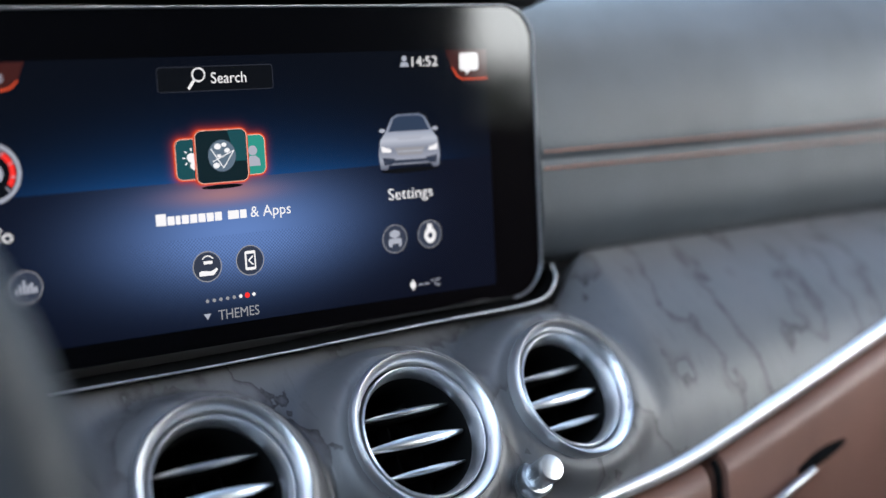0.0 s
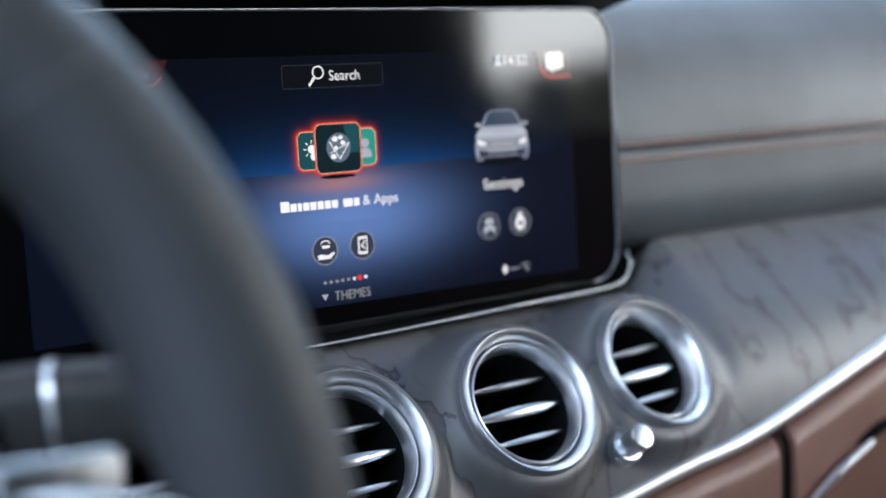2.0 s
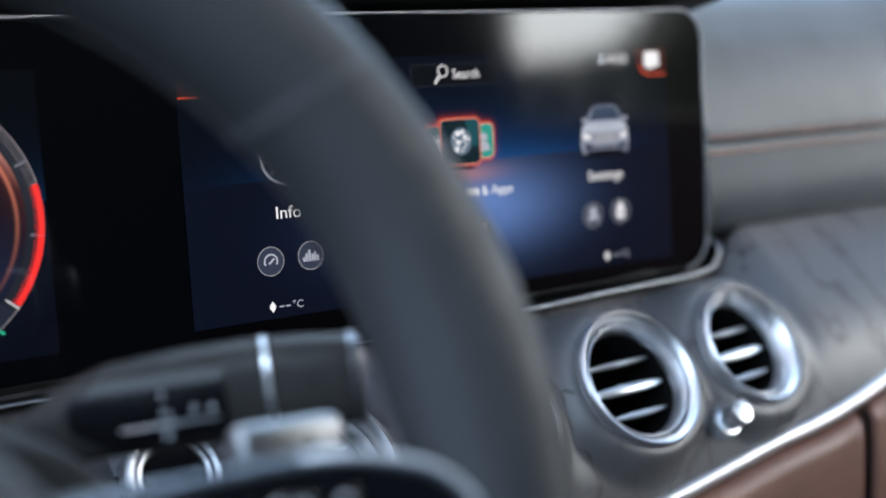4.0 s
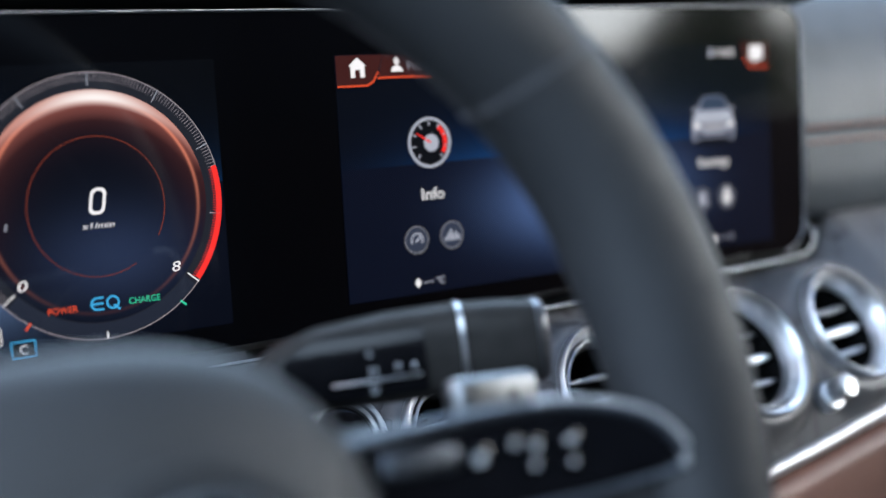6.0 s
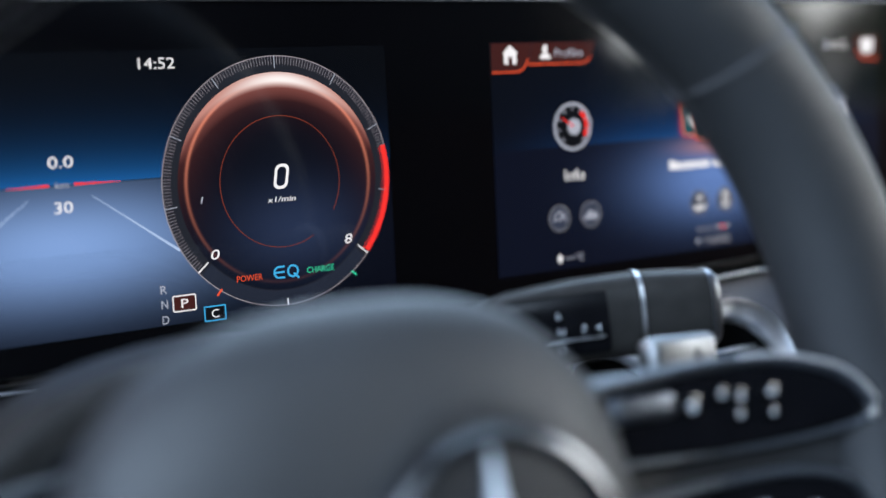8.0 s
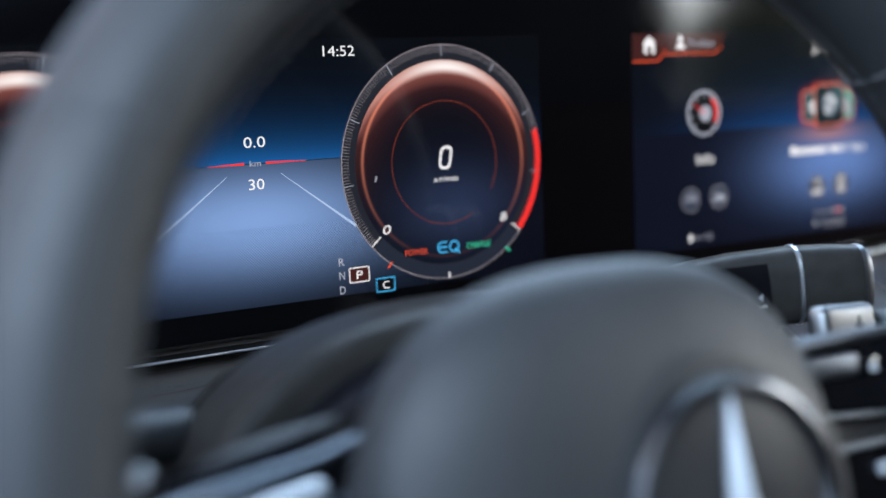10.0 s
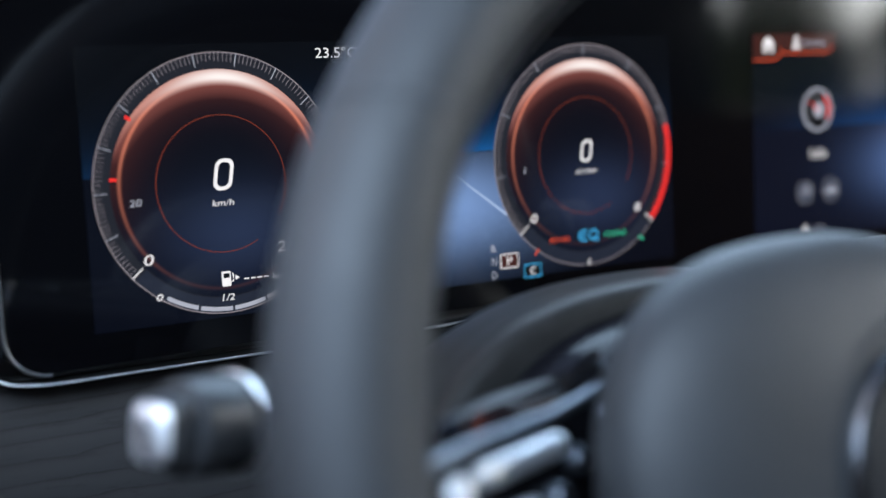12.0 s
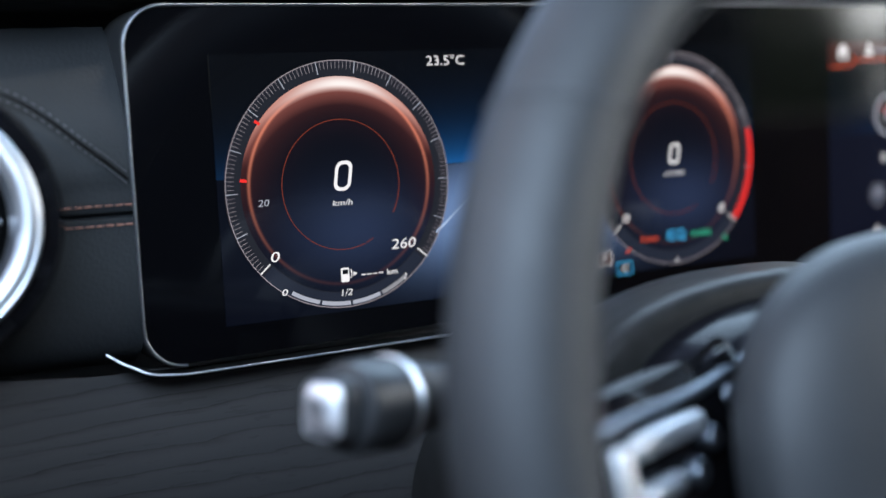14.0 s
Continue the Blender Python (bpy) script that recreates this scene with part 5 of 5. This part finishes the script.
# a rounded lip in front; inside it a glossier collar slopes down to the wheel
for y, w, top, hh in ((-0.126, 0.1030, -0.0383, 0.0650), (-0.134, 0.1040, -0.0374, 0.0660), (-0.140, 0.1045, -0.0370, 0.0664), (-0.1440, 0.1042, -0.0373, 0.0662), (-0.1468, 0.1030, -0.0388, 0.0650), (-0.1482, 0.1008, -0.0412, 0.0628), (-0.1484, 0.0965, -0.0455, 0.0590)):
    rows.append(shroud_ring(y, w, top, hh, 0.78))
bm, vs = grid_mesh(rows, False, True)
bm.faces.new(vs[0])
bm.faces.new(vs[-1])
part("cover", bm, SHROUD, column)
rows = [shroud_ring(y, w, top, hh, 0.78) for y, w, top, hh in ((-0.140, 0.0860, -0.0450, 0.0590), (-0.155, 0.0850, -0.0455, 0.0585), (-0.166, 0.0830, -0.0465, 0.0575), (-0.176, 0.0790, -0.0495, 0.0550), (-0.182, 0.0730, -0.0560, 0.0490), (-0.185, 0.0640, -0.0690, 0.0350))]
bm, vs = grid_mesh(rows, False, True)
bm.faces.new(vs[0])
bm.faces.new(vs[-1])
part("collar", bm, COLLAR, column, "satin black collar behind the wheel")
part("joint", tube(shroud_ring(-0.0992, 0.1004, -0.0434, 0.0660, 0.80), 0.0010, 6, True), VOID, column)
# gloss sensor window let into the shoulder of the collar
face = Vector((-0.44, 0.315, 0.84)).normalized()
along = (Vector((0.0, -0.044, 0.005)) - face * Vector((0.0, -0.044, 0.005)).dot(face)).normalized()
side = along.cross(face)
pod = lathe([(0.0125, -0.012), (0.0125, -0.0004), (0.0118, 0.0), (0.0002, 0.0)], 48, Matrix(((side.x, along.x * 1.8, face.x, 0.1030 - 0.168), (side.y, along.y * 1.8, face.y, -0.1570 + 0.09), (side.z, along.z * 1.8, face.z, -0.0605 + 0.12), (0, 0, 0, 1))))
part("sensor_window", pod, GLOSS, column, "gloss black oval sensor window", smooth=False)


def stalk_frame(a, b):
    """x along the stalk from a to b, y away from the seats, z up."""
    d = (Vector(b) - Vector(a)).normalized()
    z = (Vector((0, 0, 1)) - d * d.z).normalized()
    y = z.cross(d)
    return Matrix(((d.x, y.x, z.x, a[0]), (d.y, y.y, z.y, a[1]), (d.z, y.z, z.z, a[2]), (0, 0, 0, 1))), (Vector(b) - Vector(a)).length


def loft(sections, k=36, e=0.72):
    rows = []
    for x, hy, hz, oz in sections:
        rows.append([(x, math.copysign(abs(math.cos(a)) ** e, math.cos(a)) * hy, oz + math.copysign(abs(math.sin(a)) ** e, math.sin(a)) * hz) for a in (2 * math.pi * j / k for j in range(k))])
    bm, vs = grid_mesh(rows, False, True)
    bm.faces.new(vs[0])
    bm.faces.new(vs[-1])
    return bm


A, B = (0.222, -0.088, -0.0575), (0.3420, -0.1460, -0.0490)
SM, SL = stalk_frame(A, B)
gear_stalk = thing("gear_stalk", "fat dark grey gear selector stalk with chrome band and black panel", "stalk", A)
LOC = Matrix.Translation(-Vector(A)) @ SM
part("arm", loft([(-0.030, 0.005, 0.004, -0.012), (0.010, 0.005, 0.005, -0.0105), (0.024, 0.006, 0.0062, -0.0085), (0.032, 0.008, 0.0090, -0.0055), (0.042, 0.0095, 0.0120, -0.0025), (0.056, 0.0103, 0.0142, -0.0006), (0.080, 0.0105, 0.0155, 0.0), (0.1035, 0.0105, 0.0155, 0.0)]), SHROUD, gear_stalk, "satin dark grey stalk arm", m=LOC)
part("band", loft([(0.1034, 0.0105, 0.0155, 0.0), (0.1037, 0.0109, 0.0159, 0.0), (0.1049, 0.0109, 0.0159, 0.0), (0.1052, 0.0105, 0.0155, 0.0)]), CHROME_SOFT, gear_stalk, "chrome band", m=LOC)
part("grip", loft([(0.1055, 0.0104, 0.0153, 0.0), (0.118, 0.0105, 0.0150, -0.0005), (0.1300, 0.0102, 0.0142, -0.0012)]), SHROUD, gear_stalk, "dark end grip", m=LOC)
part("end_cap", loft([(0.1300, 0.0104, 0.0144, -0.0012), (0.1318, 0.0104, 0.0144, -0.0012), (0.1336, 0.0092, 0.0130, -0.0012)]), FRAME, gear_stalk, "silver end cap", m=LOC)
front = -0.0112


def panel_row(x):
    """Across the gear panel at x along the stalk, following the rounded front."""
    u = min(1.0, max(0.0, (x - 0.0440) / 0.012))
    lo, hi = -0.0020 - 0.0085 * u ** 0.8, 0.0040 + 0.0072 * u ** 0.6
    zs = [lo + (hi - lo) * j / 14 for j in range(15)]
    return [(x, -0.0016 - 0.0105 * (1 - (abs(z) / 0.0160) ** 2.78) ** 0.36 + 0.0012 * max(0.0, z / 0.010), z) for z in zs]


pan = part("panel", slab([panel_row(0.0440 + 0.0470 * i / 24) for i in range(25)], (0, 0.004, 0)), PIANO, gear_stalk, "gloss black panel with gear letters", m=LOC)
part("split_line", rbox(0.030, 0.0006, 0.0009, 0.0002, LOC @ pose(0.0740, front - 0.0012, -0.0046), 1), CHROME_SOFT, pan)


def printed(body, x, z, h, parent):
    ob = words(body, 0, 0, h, PRINT, 0, parent, name="letter")
    me = ob.data
    me.transform(LOC @ pose(x, front - 0.0014, z))


printed("R", 0.0725, 0.0034, 2.6, pan)
printed("N", 0.0730, -0.0030, 3.4, pan)
printed("D", 0.0730, -0.0088, 3.4, pan)
printed("P", 0.0815, -0.0028, 3.4, pan)
part("arrow", prism([(0.0856, -0.0012), (0.0874, 0.0002), (0.0874, -0.0026)], front - 0.0014, front - 0.0009, LOC), PRINT, pan, smooth=False)

A2, B2 = (0.070, -0.108, -0.072), (-0.0300, -0.1500, -0.0580)
SM2, SL2 = stalk_frame(A2, B2)
LOC2 = Matrix.Translation(-Vector(A2)) @ SM2 @ Matrix.Rotation(math.pi / 2, 4, "Y")
light_stalk = thing("control_stalk", "round black control stalk with a silver end button", "stalk", A2)
part("arm", lathe([(0.0085, 0.0), (0.0095, 0.040), (0.0120, 0.066), (0.0145, 0.076)], 40, LOC2), PLASTIC, light_stalk)
part("band", lathe([(0.0146, 0.0766), (0.0152, 0.0771), (0.0152, 0.0783), (0.0146, 0.0788)], 48, LOC2), CHROME_SOFT, light_stalk, "chrome band")
part("twist_grip", lathe([(0.0146, 0.0795), (0.0144, 0.088), (0.0140, 0.0960), (0.0132, 0.0985), (0.0116, 0.0992)], 48, LOC2), PLASTIC, light_stalk, "black twist grip")
part("end_bezel", rbox(0.0200, 0.0180, 0.0120, 0.0056, LOC2 @ pose(0, 0, 0.1030), 5), PLASTIC, light_stalk, "dark end bezel")
part("end_button", rbox(0.0168, 0.0150, 0.0060, 0.0040, LOC2 @ pose(0, 0, 0.1070), 4), SATIN, light_stalk, "silver end button")
part("button_dimple", lathe([(0.0040, 0.1095), (0.0036, 0.11025), (0.0026, 0.1101), (0.0002, 0.1100)], 32, LOC2), CHROME_SOFT, light_stalk, "dished centre of the button")
part("mark", rbox(0.0050, 0.0035, 0.0006, 0.0002, LOC2 @ pose(0.000, -0.0146, 0.089, 90, 0, 0), 1), PRINT, light_stalk, "pale printed symbol")
